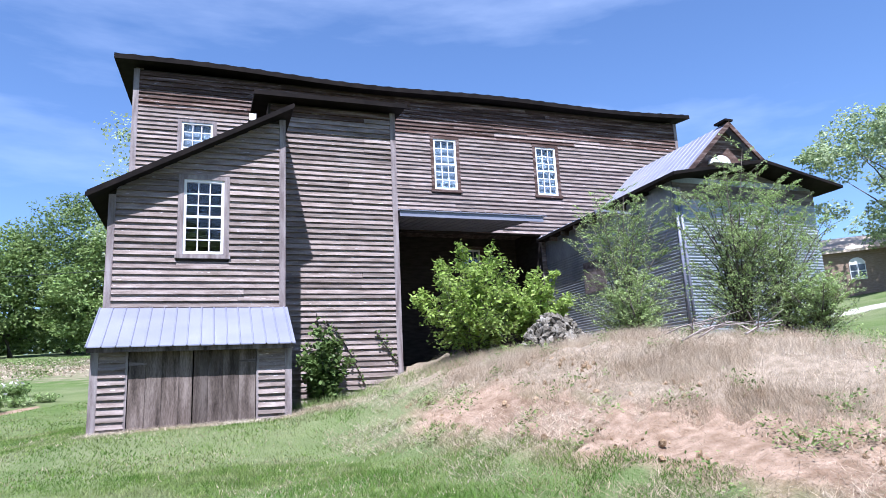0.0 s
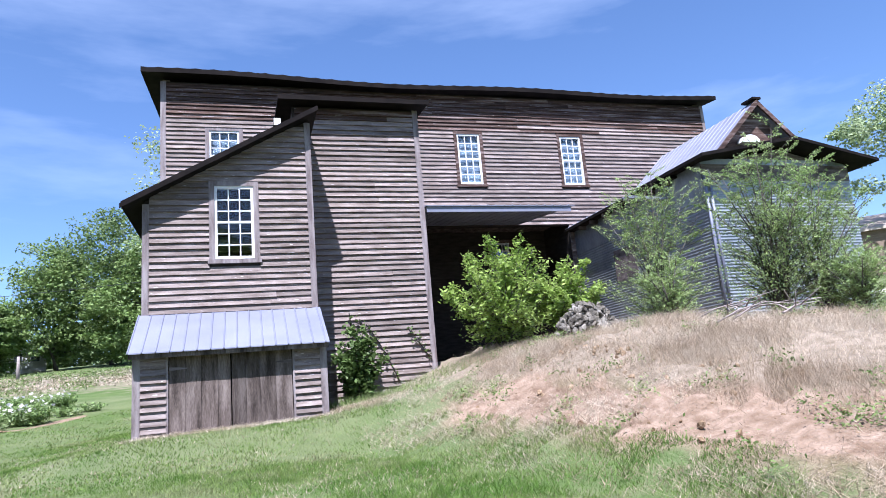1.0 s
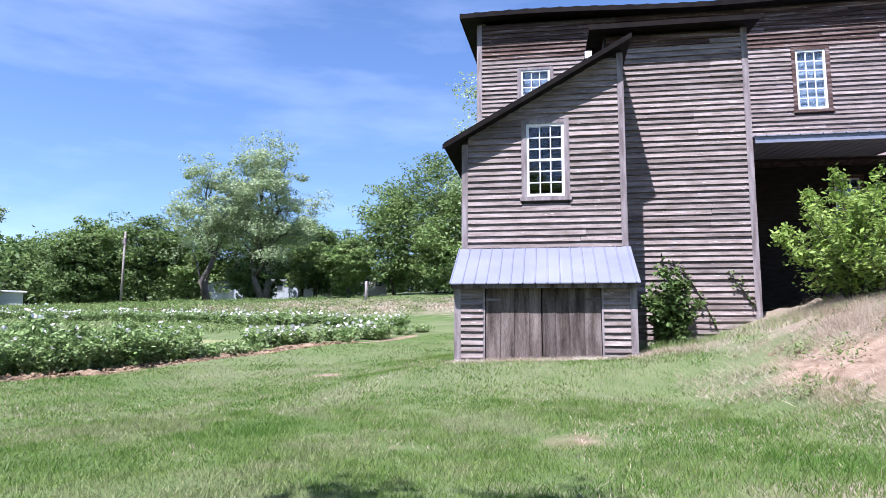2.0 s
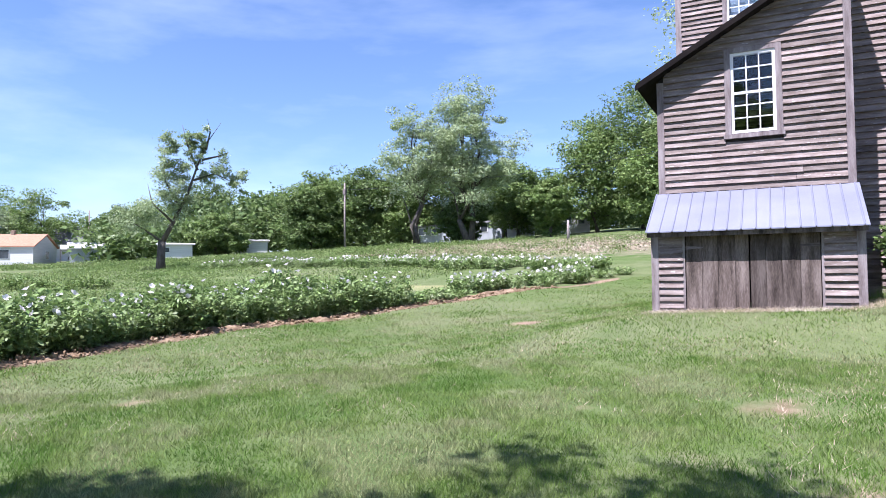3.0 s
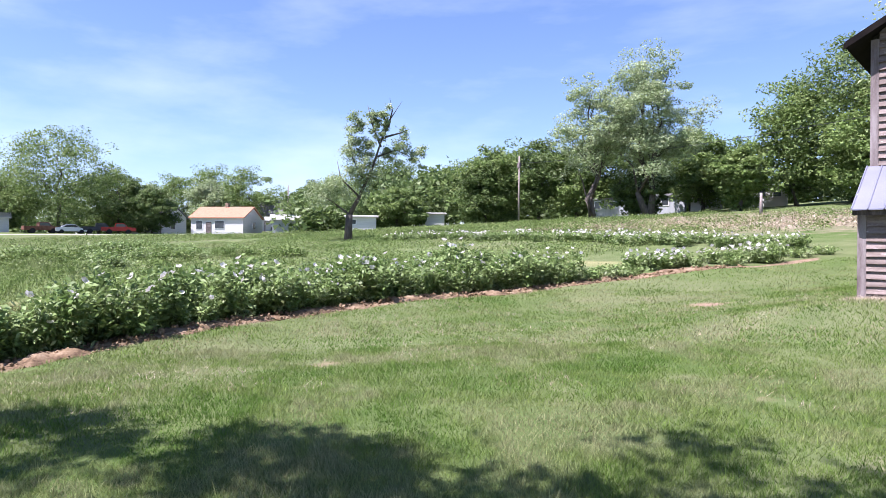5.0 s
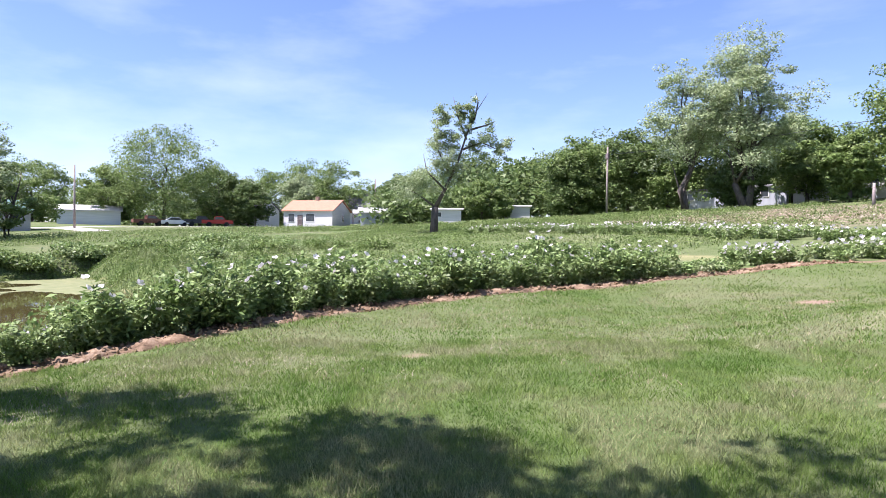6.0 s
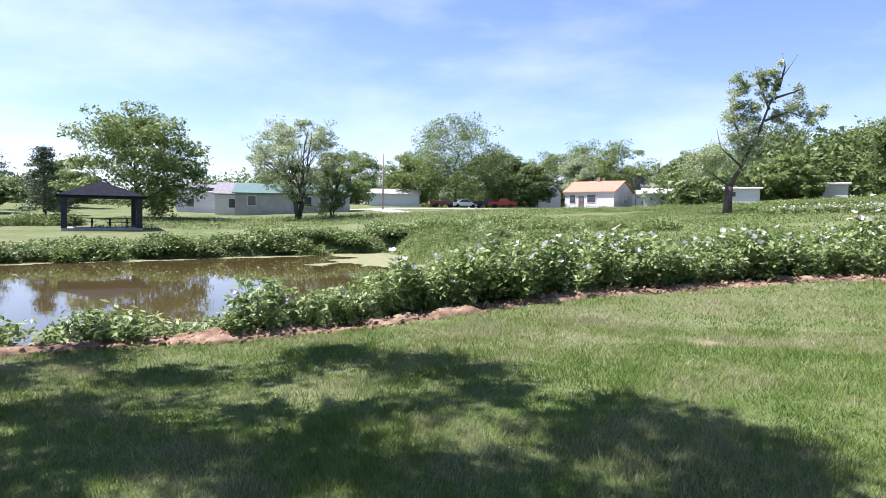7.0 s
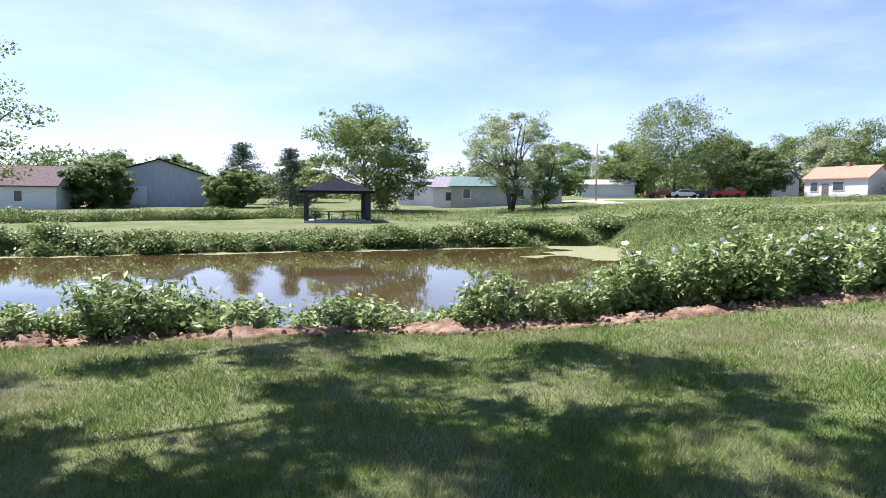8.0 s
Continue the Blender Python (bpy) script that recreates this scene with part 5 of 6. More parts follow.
# ---- pavilion ----
def pavilion(x, y, turn):
    t = thing("picnic_pavilion", x, y, gz(x, y), "black open picnic pavilion with a dark hipped roof", "pavilion", turn=turn)
    a, h, e = 2.55, 2.35, 3.05
    part("slab", soft_box(-a - 0.2, a + 0.2, -a - 0.2, a + 0.2, -0.3, 0.08, 0.02), CONCRETE, t)
    bm = bmesh.new()
    low = [bm.verts.new((sx * e, sy * e, h + 0.05)) for sx, sy in ((-1, -1), (1, -1), (1, 1), (-1, 1))]
    up = [bm.verts.new((sx * e, sy * e, h + 0.2)) for sx, sy in ((-1, -1), (1, -1), (1, 1), (-1, 1))]
    apex = bm.verts.new((0, 0, 3.75))
    for i in range(4):
        j = (i + 1) % 4
        bm.faces.new((low[i], low[j], up[j], up[i]))
        bm.faces.new((up[i], up[j], apex))
    bm.faces.new(low[::-1])
    part("roof", bm, NAVY, t)
    for sx, sy in ((-1, -1), (1, -1), (1, 1), (-1, 1), (0, 1)):
        part("post", soft_box(sx * a - 0.2, sx * a + 0.2, sy * a - 0.2, sy * a + 0.2, 0.08, h + 0.06, 0.02) if sx else soft_box(-0.07, 0.07, a - 0.07, a + 0.07, 0.08, h + 0.06, 0.01), BLACK, t)
    return t


pav = pavilion(-56.2, -23.2, 12)


def picnic_table(x, y, turn):
    t = thing("picnic_table", x, y, gz(-56.2, -23.2) + 0.08, "black metal picnic table with two benches", "table", "tables under the pavilion", turn=turn)
    part("tabletop", soft_box(-0.9, 0.9, -0.38, 0.38, 0.72, 0.77, 0.01), BLACK, t)
    for s in (-1, 1):
        part("bench", soft_box(-0.9, 0.9, s * 0.75 - 0.14, s * 0.75 + 0.14, 0.42, 0.46, 0.01), BLACK, t)
        bm = boxes((s * 0.6 - 0.04, s * 0.6 + 0.04, -0.8, 0.8, 0.36, 0.42))
        for k in (-1, 1):
            tube(bm, [(s * 0.6, k * 0.7, 0), (s * 0.6, k * 0.28, 0.74)], [0.035, 0.035], 6)
        part("leg", bm, BLACK, t)
    return t


picnic_table(-55.9, -24.4, 96)
picnic_table(-55.8, -21.9, 104)

# ---- vehicles ----
PAINTWHITE = surface("white_car_paint", [(0.6, 0.61, 0.62), (0.68, 0.69, 0.7)], 1, rough=0.3, bump=0)
PAINTRED = surface("red_car_paint", [(0.38, 0.03, 0.025), (0.45, 0.04, 0.03)], 1, rough=0.3, bump=0)
PAINTDARK = surface("dark_car_paint", [(0.03, 0.032, 0.04), (0.05, 0.052, 0.06)], 1, rough=0.3, bump=0)
RUST = surface("rusty_red", [(0.12, 0.05, 0.035), (0.2, 0.095, 0.065)], 3, rough=0.8)
RUBBER = surface("tyre_rubber", [(0.015, 0.015, 0.015), (0.03, 0.03, 0.03)], 3, rough=0.9)


def car(name, x, y, turn, paint, label, pickup=False):
    t = thing(name, x, y, gz(x, y), label, "pickup" if pickup else "car", turn=turn)
    prof = [(-2.2, 0.35), (2.2, 0.35), (2.25, 0.75), (1.2, 0.92), (0.55, 1.42), (-0.7, 1.45), (-1.5, 0.98), (-2.2, 0.9)]
    if pickup:
        prof = [(-2.6, 0.5), (2.5, 0.5), (2.5, 1.05), (1.3, 1.15), (0.8, 1.75), (-0.5, 1.75), (-0.6, 1.12), (-2.6, 1.12)]
    bm = prism(bmesh.new(), prof, "y", -0.85, 0.85)
    bmesh.ops.bevel(bm, geom=bm.edges[:], offset=0.05, segments=2, affect="EDGES")
    body = part("body", bm, paint, t)
    g = [(1.05, 0.98), (0.5, 1.36), (-0.65, 1.38), (-1.25, 0.98)] if not pickup else [(1.1, 1.2), (0.75, 1.66), (-0.42, 1.66), (-0.45, 1.2)]
    for s in (-1, 1):
        part("side_window", prism(bmesh.new(), g, "y", s * 0.86 - 0.008, s * 0.86 + 0.008), PANEDARK, t)
    r = 0.4 if pickup else 0.32
    for wx in (-1.4, 1.4):
        for s in (-1, 1):
            bm = bmesh.new()
            bmesh.ops.create_cone(bm, cap_ends=True, segments=16, radius1=r, radius2=r, depth=0.22, matrix=Matrix.Translation((wx, s * 0.76, r)) @ Matrix.Rotation(radians(90), 4, "X"))
            part("wheel", bm, RUBBER, t)
    return t


car("white_car", -111.2, 26.3, 80, PAINTWHITE, "white saloon parked on the gravel")
car("red_pickup", -109.2, 32.8, 70, PAINTRED, "bright red pickup parked on the gravel", True)
car("dark_pickup", -110.3, 30.2, 75, PAINTDARK, "dark pickup parked beside a red one", True)
car("dark_car", -112.5, 22.6, 85, RUST, "rusty red farm vehicle by a garage", True)
car("dark_car", -97.5, 56.5, 60, PAINTDARK, "dark car under a carport")

# carport beside the cottage
cp = thing("carport", -97.8, 56.3, gz(-97.8, 56.3), "open carport with a pale arched metal roof", "carport", turn=58)
bm = bmesh.new()
arc = [(2.4 * math.cos(a), 2.0 + 0.75 * math.sin(a)) for a in np.linspace(0, math.pi, 11)]
prism(bm, arc + [(p[0] * 0.98, p[1] - 0.08) for p in arc[::-1]], "x", -3, 3)
part("roof", bm, ROOFPALE, cp)
for a in (-2.9, 2.9):
    for b in (-2.3, 2.3):
        part("post", boxes((a - 0.05, a + 0.05, b - 0.05, b + 0.05, 0, 2.05)), TRIM, cp)


# ---- poles and wires ----
def pole(x, y, h, label="weathered wooden utility pole", cross=True):
    t = thing("utility_pole", x, y, gz(x, y) - 0.2, label, "pole")
    bm = bmesh.new()
    tube(bm, [(0, 0, 0), (0, 0, h)], [0.15, 0.1], 8)
    part("post", bm, STICK, t)
    if cross:
        bm = boxes((-0.2, 0.2, -0.2, 0.2, h - 1.5, h - 0.8))
        bmesh.ops.bevel(bm, geom=bm.edges[:], offset=0.06, segments=2, affect="EDGES")
        part("transformer", bm, TRIM, t)
    return t


pole(-46.7, 56.5, 8.8)
pole(-104, 62, 9.0, cross=False)
pole(-114, 42, 8.0, cross=False)
pole(-96, 8, 8.5, cross=False)
pole(-14.5, 45, 2.0, "short grey marker post on the hillside", False)


def wire(name, a, b, sag, r=0.02):
    bm = bmesh.new()
    a, b = Vector(a), Vector(b)
    tube(bm, [a.lerp(b, k / 16) - Vector((0, 0, sag * 4 * (k / 16) * (1 - k / 16))) for k in range(17)], [r] * 17, 4)
    ob = part(name, bm, BLACK)
    tagged(ob, "thin black overhead wire", "wire")


wire("overhead_wire", (-46.7, 56.5, 11.6), (6, 46, 12.5), 1.0)
wire("overhead_wire", (30, 8, 6.9), (60, 30, 14), 0.6)
wire("overhead_wire", (30, 8, 7.5), (60, 30, 15), 0.6)

# ---- rubble, sticks ----
rg = np.random.default_rng(77)
rub = thing("rubble_pile", 8.15, -1.7, gz(8.15, -1.7), "heap of pale broken stone beside the saplings", "rubble", kind="stuff")
bm = bmesh.new()
for k in range(330):
    r = 0.6 * math.sqrt(rg.uniform())
    a = rg.uniform(0, 2 * math.pi)
    s = rg.uniform(0.03, 0.075)
    m = Matrix.Translation((r * math.cos(a), r * math.sin(a), 0.72 * (1 - (r / 0.7) ** 2) * rg.uniform(0.5, 1.0))) @ Euler(rg.uniform(0, 3, 3)).to_matrix().to_4x4() @ Matrix.Diagonal((s * 1.4, s, s * 0.8, 1))
    got = bmesh.ops.create_icosphere(bm, subdivisions=1, radius=1, matrix=m)
    for v in got["verts"]:
        v.co += Vector(rg.normal(0, 0.012, 3))
part("stones", bm, STONE, rub)
for k in range(16):
    bx, by = 9.4 + rg.normal(0, 0.55), -4.6 + rg.normal(0, 0.4)
    a, ln = rg.normal(-0.45, 0.7), rg.uniform(0.5, 1.35)
    st = thing("dead_branch", bx, by, gz(bx, by) + 0.1, "bleached dead branch lying on the bank", "branch", "brush heap")
    bm = bmesh.new()
    e = Vector((math.cos(a) * ln, math.sin(a) * ln, rg.uniform(-0.05, 0.35)))
    tube(bm, [-e * 0.4, Vector((rg.normal(0, 0.06), rg.normal(0, 0.06), 0.08)), e * 0.35 + Vector((rg.normal(0, 0.08), rg.normal(0, 0.08), 0.1)), e * 0.6 + Vector((0, 0, rg.uniform(0, 0.1)))], [0.015, 0.012, 0.008, 0.003], 6)
    part("limb", bm, STICK, st)
    if k % 2:
        bm = bmesh.new()
        tube(bm, [(0, 0, 0.08), (e.y * 0.3, -e.x * 0.25, 0.3)], [0.012, 0.004], 5)
        part("twig", bm, STICK, st)

# vine on the tower
vine = thing("climbing_vine", 5.3, 2.36, 1.0, "thin dark climbing vine on the tower boards", "vine")
bm, pts = bmesh.new(), []
for pth in ([(-0.9, 0, 1.2), (-0.55, 0, 0.9), (-0.2, 0, 0.3), (0.05, 0, -0.3)], [(0.35, 0, 0.95), (0.6, 0, 0.55), (0.85, 0, 0.15)], [(-1.05, -0.05, -0.3), (-1.0, -0.05, 0.7), (-1.05, -0.05, 1.35)]):
    tube(bm, pth, [0.012] * len(pth), 5)
    for a, b in zip(pth, pth[1:]):
        for k in range(16):
            pts.append(np.array(Vector(a).lerp(Vector(b), k / 16)) + rg.normal(0, 1, 3) * (0.06, 0.03, 0.05) - (0, 0.05, 0))
part("stem", bm, BARK, vine)
v, f = leaves(np.array(pts), 0.08, rg, 0.8, 0.8)
raw("foliage", v, f, LEAFDARK, vine)

# ---- flower bed ----


def bed_plant(seed, height, flowers):
    rg = np.random.default_rng(seed)
    t = thing("hibiscus_plant", 0, 0, 0, "leafy hibiscus plant with large white flowers in the bed" if flowers else "leafy green hibiscus plant without flowers in the bed", "plant", "flower bed plants")
    bm, pts = bmesh.new(), []
    tips = []
    for s in range(13):
        a, r = rg.uniform(0, 2 * math.pi), 0.42 * math.sqrt(rg.uniform())
        h = height * rg.uniform(0.7, 1.05) * (1 - 0.25 * r / 0.42)
        top = Vector((math.cos(a) * r * 1.2, math.sin(a) * r * 1.2, h))
        tube(bm, [(top.x * 0.4, top.y * 0.4, 0), top], [0.009, 0.004], 4)
        tips.append(top)
        for k in range(int(92 * height)):
            u = rg.uniform(0.12, 1.0)
            p = np.array((top.x * (0.4 + 0.6 * u), top.y * (0.4 + 0.6 * u), h * u))
            pts.append(p + rg.normal(0, 1, 3) * (0.09, 0.09, 0.03))
    part("stem", bm, WEED, t)
    v, f = leaves(np.array(pts), 0.125, rg, 0.4, 0.6)
    raw("foliage", v, f, LEAFBED, t)
    for q in range(flowers):
        c = tips[q % len(tips)] + Vector((rg.normal(0, 0.05), rg.normal(0, 0.05), rg.uniform(-0.06, 0.1)))
        way = Euler((rg.uniform(0.3, 1.2), 0, rg.uniform(0, 6.3))).to_matrix().to_4x4()
        bm = bmesh.new()
        for k in range(5):
            a = 2 * math.pi * k / 5
            r = 0.066
            pr = [(0, 0, 0), (r * 0.85 * math.cos(a - 0.6), r * 0.85 * math.sin(a - 0.6), 0.03), (r * math.cos(a), r * math.sin(a), 0.04), (r * 0.85 * math.cos(a + 0.6), r * 0.85 * math.sin(a + 0.6), 0.03)]
            bm.faces.new([bm.verts.new(c + (way @ Vector(p))) for p in pr])
        part("flower", bm, PETAL, t)
    return t


kinds = [bed_plant(201, 1.0, 2), bed_plant(202, 1.1, 4), bed_plant(203, 0.9, 1), bed_plant(204, 1.15, 3), bed_plant(205, 0.55, 0), bed_plant(206, 0.4, 0), bed_plant(207, 0.62, 8), bed_plant(208, 0.7, 6)]
used = set()
rg = np.random.default_rng(8)


def plant(kind, x, y, s, turn):
    m = pose(x, y, gz(x, y) - 0.03, 0, 0, turn)
    if kind not in used:
        used.add(kind)
        kinds[kind].matrix_basis = m
    else:
        copy_thing(kinds[kind], m @ Matrix.Diagonal((s, s, s * rg.uniform(0.92, 1.1), 1)))


y = -20.5
while y < 5.4:
    for row in range(3):
        x = float(bed_x(y)) - 0.75 - 0.62 * row + rg.normal(0, 0.12)
        if y < -13.4:
            big = abs(y + 17.3) < 0.55
            k = 2 if big else int(rg.choice([4, 5, 5]))
            if not big and rg.uniform() < 0.25:
                continue
        elif y < -11.0:
            k = int(rg.choice([2, 4, 4]))
        elif y < 2.9:
            k = int(rg.choice([0, 1, 2, 3]))
        else:
            k = 5
            if rg.uniform() < 0.35:
                continue
        plant(k, x, y + rg.normal(0, 0.1), rg.uniform(0.72, 1.12) * (1 + 0.12 * math.sin(y * 1.9)) * (0.78 if -13.4 < y < -11.0 else 1.0), rg.uniform(0, 360))
    y += 0.52
for k in range(30):
    y = 6.4 + 6.4 * rg.uniform()
    plant(int(rg.choice([6, 7, 6, 5])), float(bed_x(y)) - 0.8 - rg.uniform(0, 1.6), y, 1.0, rg.uniform(0, 360))
for k in range(46):
    u = rg.uniform()
    plant(int(rg.choice([6, 7, 6])), -4.2 - 17 * u + rg.normal(0, 0.3), 14.5 + 5.5 * u + rg.normal(0, 0.5), 1.0, rg.uniform(0, 360))
for k in range(44):
    u = rg.uniform()
    plant(int(rg.choice([6, 7, 4])), -34 + 17 * u + rg.normal(0, 0.4), 21.5 - 2.0 * u + rg.normal(0, 0.5), 1.0, rg.uniform(0, 360))

# duckweed film at the pond's north tip and along the far shore
rgd = np.random.default_rng(17)
nx, ny = 122, 194
gx0, gy0 = np.meshgrid(-40 + 0.25 * np.arange(nx), -50 + 0.25 * np.arange(ny), indexing="ij")
dp = pond_depth(gx0, gy0)
far_edge = gx0 - (-38.5 + 0.46 * (-4 - gy0))
tip = (-5.0 - 0.12 * (gx0 + 38.5) - gy0) < 2.6 + 0.8 * np.sin(gx0 * 0.6) + 0.5 * np.sin(gx0 * 1.9)
film_on = (dp > -0.8) & ((tip & (gx0 < -28.5 + 1.5 * np.sin(gy0 * 1.7))) | (far_edge < 0.5 + 0.3 * np.sin(gy0) + 0.2 * np.sin(gy0 * 3.1)))
ci, cj = np.nonzero(film_on[:-1, :-1])
idx = ci * ny + cj
jit = rgd.normal(0, 0.05, (nx, ny))
film = raw("duckweed", np.stack([gx0 + jit, gy0 + jit[::-1], gx0 * 0 - 1.492], -1).reshape(-1, 3), np.stack([idx, idx + ny, idx + ny + 1, idx + 1], 1), surface("duckweed_film", [(0.125, 0.15, 0.06), (0.195, 0.205, 0.095)], 2.0, rough=0.8, bump=0.1))
tagged(film, "pale green duckweed film on the pond", "duckweed", kind="stuff")


def low_bush(seed, h, w, material, label):
    rg = np.random.default_rng(seed)
    t = thing("bank_bush", 0, 0, 0, label, "bush", "bank bushes")
    c = clumps(rg, 16, w, w, 0.0, h, 0.3)
    bm = bmesh.new()
    for k in c[:7]:
        tube(bm, [(0, 0, 0), tuple(k)], [0.03, 0.008], 4)
    part("stem", bm, BARK, t)
    d = np.repeat(c, 60, axis=0) + rg.normal(0, 1, (16 * 60, 3)) * (w * 0.25, w * 0.25, h * 0.16)
    d[:, 2] = np.abs(d[:, 2])
    v, f = leaves(d, 0.17, rg, 0.6, 0.6)
    raw("foliage", v, f, material, t)
    return t


bushes = [low_bush(401, 0.7, 0.9, WEED, "rounded green bush on the pond bank"), low_bush(402, 0.7, 1.1, WEED, "pale green weedy bush on the pond bank"), low_bush(403, 0.9, 1.0, LEAFBED, "leafy light green bush on the pond bank"), low_bush(404, 0.6, 0.8, LEAFDARK, "low dark green bush on the pond bank")]
rgb = np.random.default_rng(61)
for k in range(84):
    y = rgb.uniform(-44, 9)
    line = rgb.choice([0.5, 0.9, 1.5, 2.4]) if not -29 < y < -17 else 0.4
    x = -38.5 + 0.46 * (-4 - y) - line - rgb.uniform(0, 1.0)
    m = pose(x, y, gz(x, y) - 0.05, 0, 0, rgb.uniform(0, 360))
    if k < 4:
        bushes[k].matrix_basis = m
    else:
        copy_thing(bushes[int(rgb.integers(0, 4))], m)

for k in range(34):
    u = rgb.uniform(-0.05, 1.6)
    x, y = -60.5 + 10.7 * u - rgb.uniform(0, 2.2), -27.0 - 19.5 * u
    copy_thing(bushes[int(rgb.integers(0, 4))], pose(x, y, gz(x, y) - 0.05, 0, 0, rgb.uniform(0, 360)) @ Matrix.Scale(rgb.uniform(0.8, 1.35), 4))
for k in range(40):
    x, y = rgb.uniform(-50, -26), rgb.uniform(-1, 9)
    copy_thing(bushes[int(rgb.integers(0, 3))], pose(x, y, gz(x, y) - 0.05, 0, 0, rgb.uniform(0, 360)) @ Matrix.Scale(rgb.uniform(0.45, 0.95), 4))

# turned soil along the bed's edge, and its clods
bm = bmesh.new()
SOILCLOD = surface("loose_soil", [(0.09, 0.058, 0.034), (0.20, 0.137, 0.082), (0.32, 0.24, 0.16)], 9.0, rough=0.95, bump=0.6, by_island=0.2, spec=0.1)
SOILRIDGE = surface("turned_soil", [(0.065, 0.044, 0.028), (0.165, 0.115, 0.073), (0.27, 0.205, 0.142)], 4.0, rough=0.95, bump=1.0, fine=30, spec=0.1)
rg = np.random.default_rng(9)
sy, su = np.meshgrid(np.arange(-23.0, 8.5, 0.055), np.linspace(0.0, 1.0, 15), indexing="ij")
wave = 0.6 + 0.3 * np.sin(sy * 2.3) + 0.25 * np.sin(sy * 5.1 + 1) + 0.15 * np.sin(sy * 11.7)
tall = (0.08 + 0.03 * np.clip((-6 - sy) / 6, 0, 1)) * np.clip(wave, 0.12, 1.2) * np.clip((8.5 - sy) / 2, 0, 1)
sx = bed_x(sy) + 0.08 * np.sin(sy * 3.1) + 0.06 * np.sin(sy * 7.9) - su * (0.75 + 0.2 * np.sin(sy * 1.3))
rise = np.sin(np.pi * su) ** 0.8 * tall * (1 + 0.3 * np.sin(sy * 17 + su * 9) * np.sin(su * 14 + sy * 6) + 0.12 * rg.normal(size=su.shape)) + 0.006 * rg.normal(size=su.shape)
rise[:, 0] = rise[:, -1] = -0.05
ridx = np.arange(sy.size).reshape(sy.shape)
ridge = raw("soil_ridge", np.stack([sx, sy, ground(sx, sy) + rise - 0.01], -1).reshape(-1, 3), np.stack([ridx[:-1, :-1], ridx[:-1, 1:], ridx[1:, 1:], ridx[1:, :-1]], -1).reshape(-1, 4), SOILRIDGE)
for q in ridge.data.polygons:
    q.use_smooth = True
tagged(ridge, "low ridge of turned reddish-brown soil along the bed", "soil", kind="stuff")
for k in range(1500):
    y = rg.uniform(-21, 8)
    x = float(bed_x(y)) - rg.uniform(-0.05, 0.75)
    s = rg.uniform(0.012, 0.03) if rg.uniform() < 0.85 else rg.uniform(0.03, 0.06)
    bmesh.ops.create_icosphere(bm, subdivisions=1, radius=1, matrix=Matrix.Translation((x, y, gz(x, y) + s * 0.2 + 0.05 * math.exp(-((float(bed_x(y)) - x - 0.35) / 0.25) ** 2))) @ Euler(rg.uniform(0, 3, 3)).to_matrix().to_4x4() @ Matrix.Diagonal((s * 1.3, s, s * 0.7, 1)))
for k in range(700):
    x, y = rg.uniform(4, 12), rg.uniform(-9.5, -2)
    if 0.28 < float(bank_rise(x, y)) < 0.75:
        s = rg.uniform(0.012, 0.05)
        bmesh.ops.create_icosphere(bm, subdivisions=1, radius=1, matrix=Matrix.Translation((x, y, gz(x, y) + s * 0.2)) @ Euler(rg.uniform(0, 3, 3)).to_matrix().to_4x4() @ Matrix.Diagonal((s * 1.3, s, s * 0.7, 1)))
soil_ob = part("soil_clods", bm, SOILCLOD)
tagged(soil_ob, "loose reddish soil clods along the bed edge", "soil", kind="stuff")

# ---- grass ----
rg = np.random.default_rng(15)


def scatter(n, x0, x1, y0, y1, keep):
    x, y = rg.uniform(x0, x1, n), rg.uniform(y0, y1, n)
    k = keep(x, y) > rg.uniform(0, 1, n)
    return x[k], y[k]


def lawn_here(x, y):
    return (bed_x(y) - x < 0.1) & (bank_rise(x, y) < 0.3) & ~((x > -0.05) & (x < 3.5) & (y > -0.05)) & ~((x > 3) & (y > 2.2))


def patchy(x, y):
    """Uneven growth over the lawn, 0 to 1."""
    return np.clip(0.5 + 0.28 * np.sin(x * 1.7 + 1.3 * np.sin(y * 1.1)) * np.sin(y * 1.9 + 0.8 * np.sin(x * 1.3)) + 0.3 * np.sin(x * 5.3 + 2 * np.sin(y * 2.7)) * np.sin(y * 4.7 + x), 0, 1)


def lawn_ring(n, r0, r1):
    """Places over the lawn between two distances from the spot where the walk goes."""
    a, r = rg.uniform(0, 2 * math.pi, n), np.sqrt(rg.uniform(r0 * r0, r1 * r1, n))
    x, y = 1.9 + r * np.cos(a), -13 + r * np.sin(a)
    worn = sum(np.exp(-((x - px) ** 2 + ((y - py) * 1.6) ** 2) / r ** 2) for px, py, r in BARE)
    k = (worn * 1.2 < rg.uniform(0, 1, n)) & lawn_here(x, y) & ((y > -13.5 + 1.2 * (x - 2)) | (x < -0.5)) & (y > -19 + 0.2 * x)
    return x[k], y[k]


for n, r0, r1, h, w in ((330000, 2.0, 5.0, 0.062, 0.0052), (620000, 5.0, 9.5, 0.05, 0.008), (560000, 9.5, 17.0, 0.042, 0.015), (260000, 17.0, 30.0, 0.042, 0.03)):
    x, y = lawn_ring(n, r0, r1)
    grown = 0.5 + 0.9 * patchy(x, y)
    lawn = blades(x, y, ground(x, y) - 0.006, h * grown, w, rg, 0.55, GRASS, "lawn_grass")
    tagged(lawn, "short green mown lawn grass", "grass", kind="stuff")
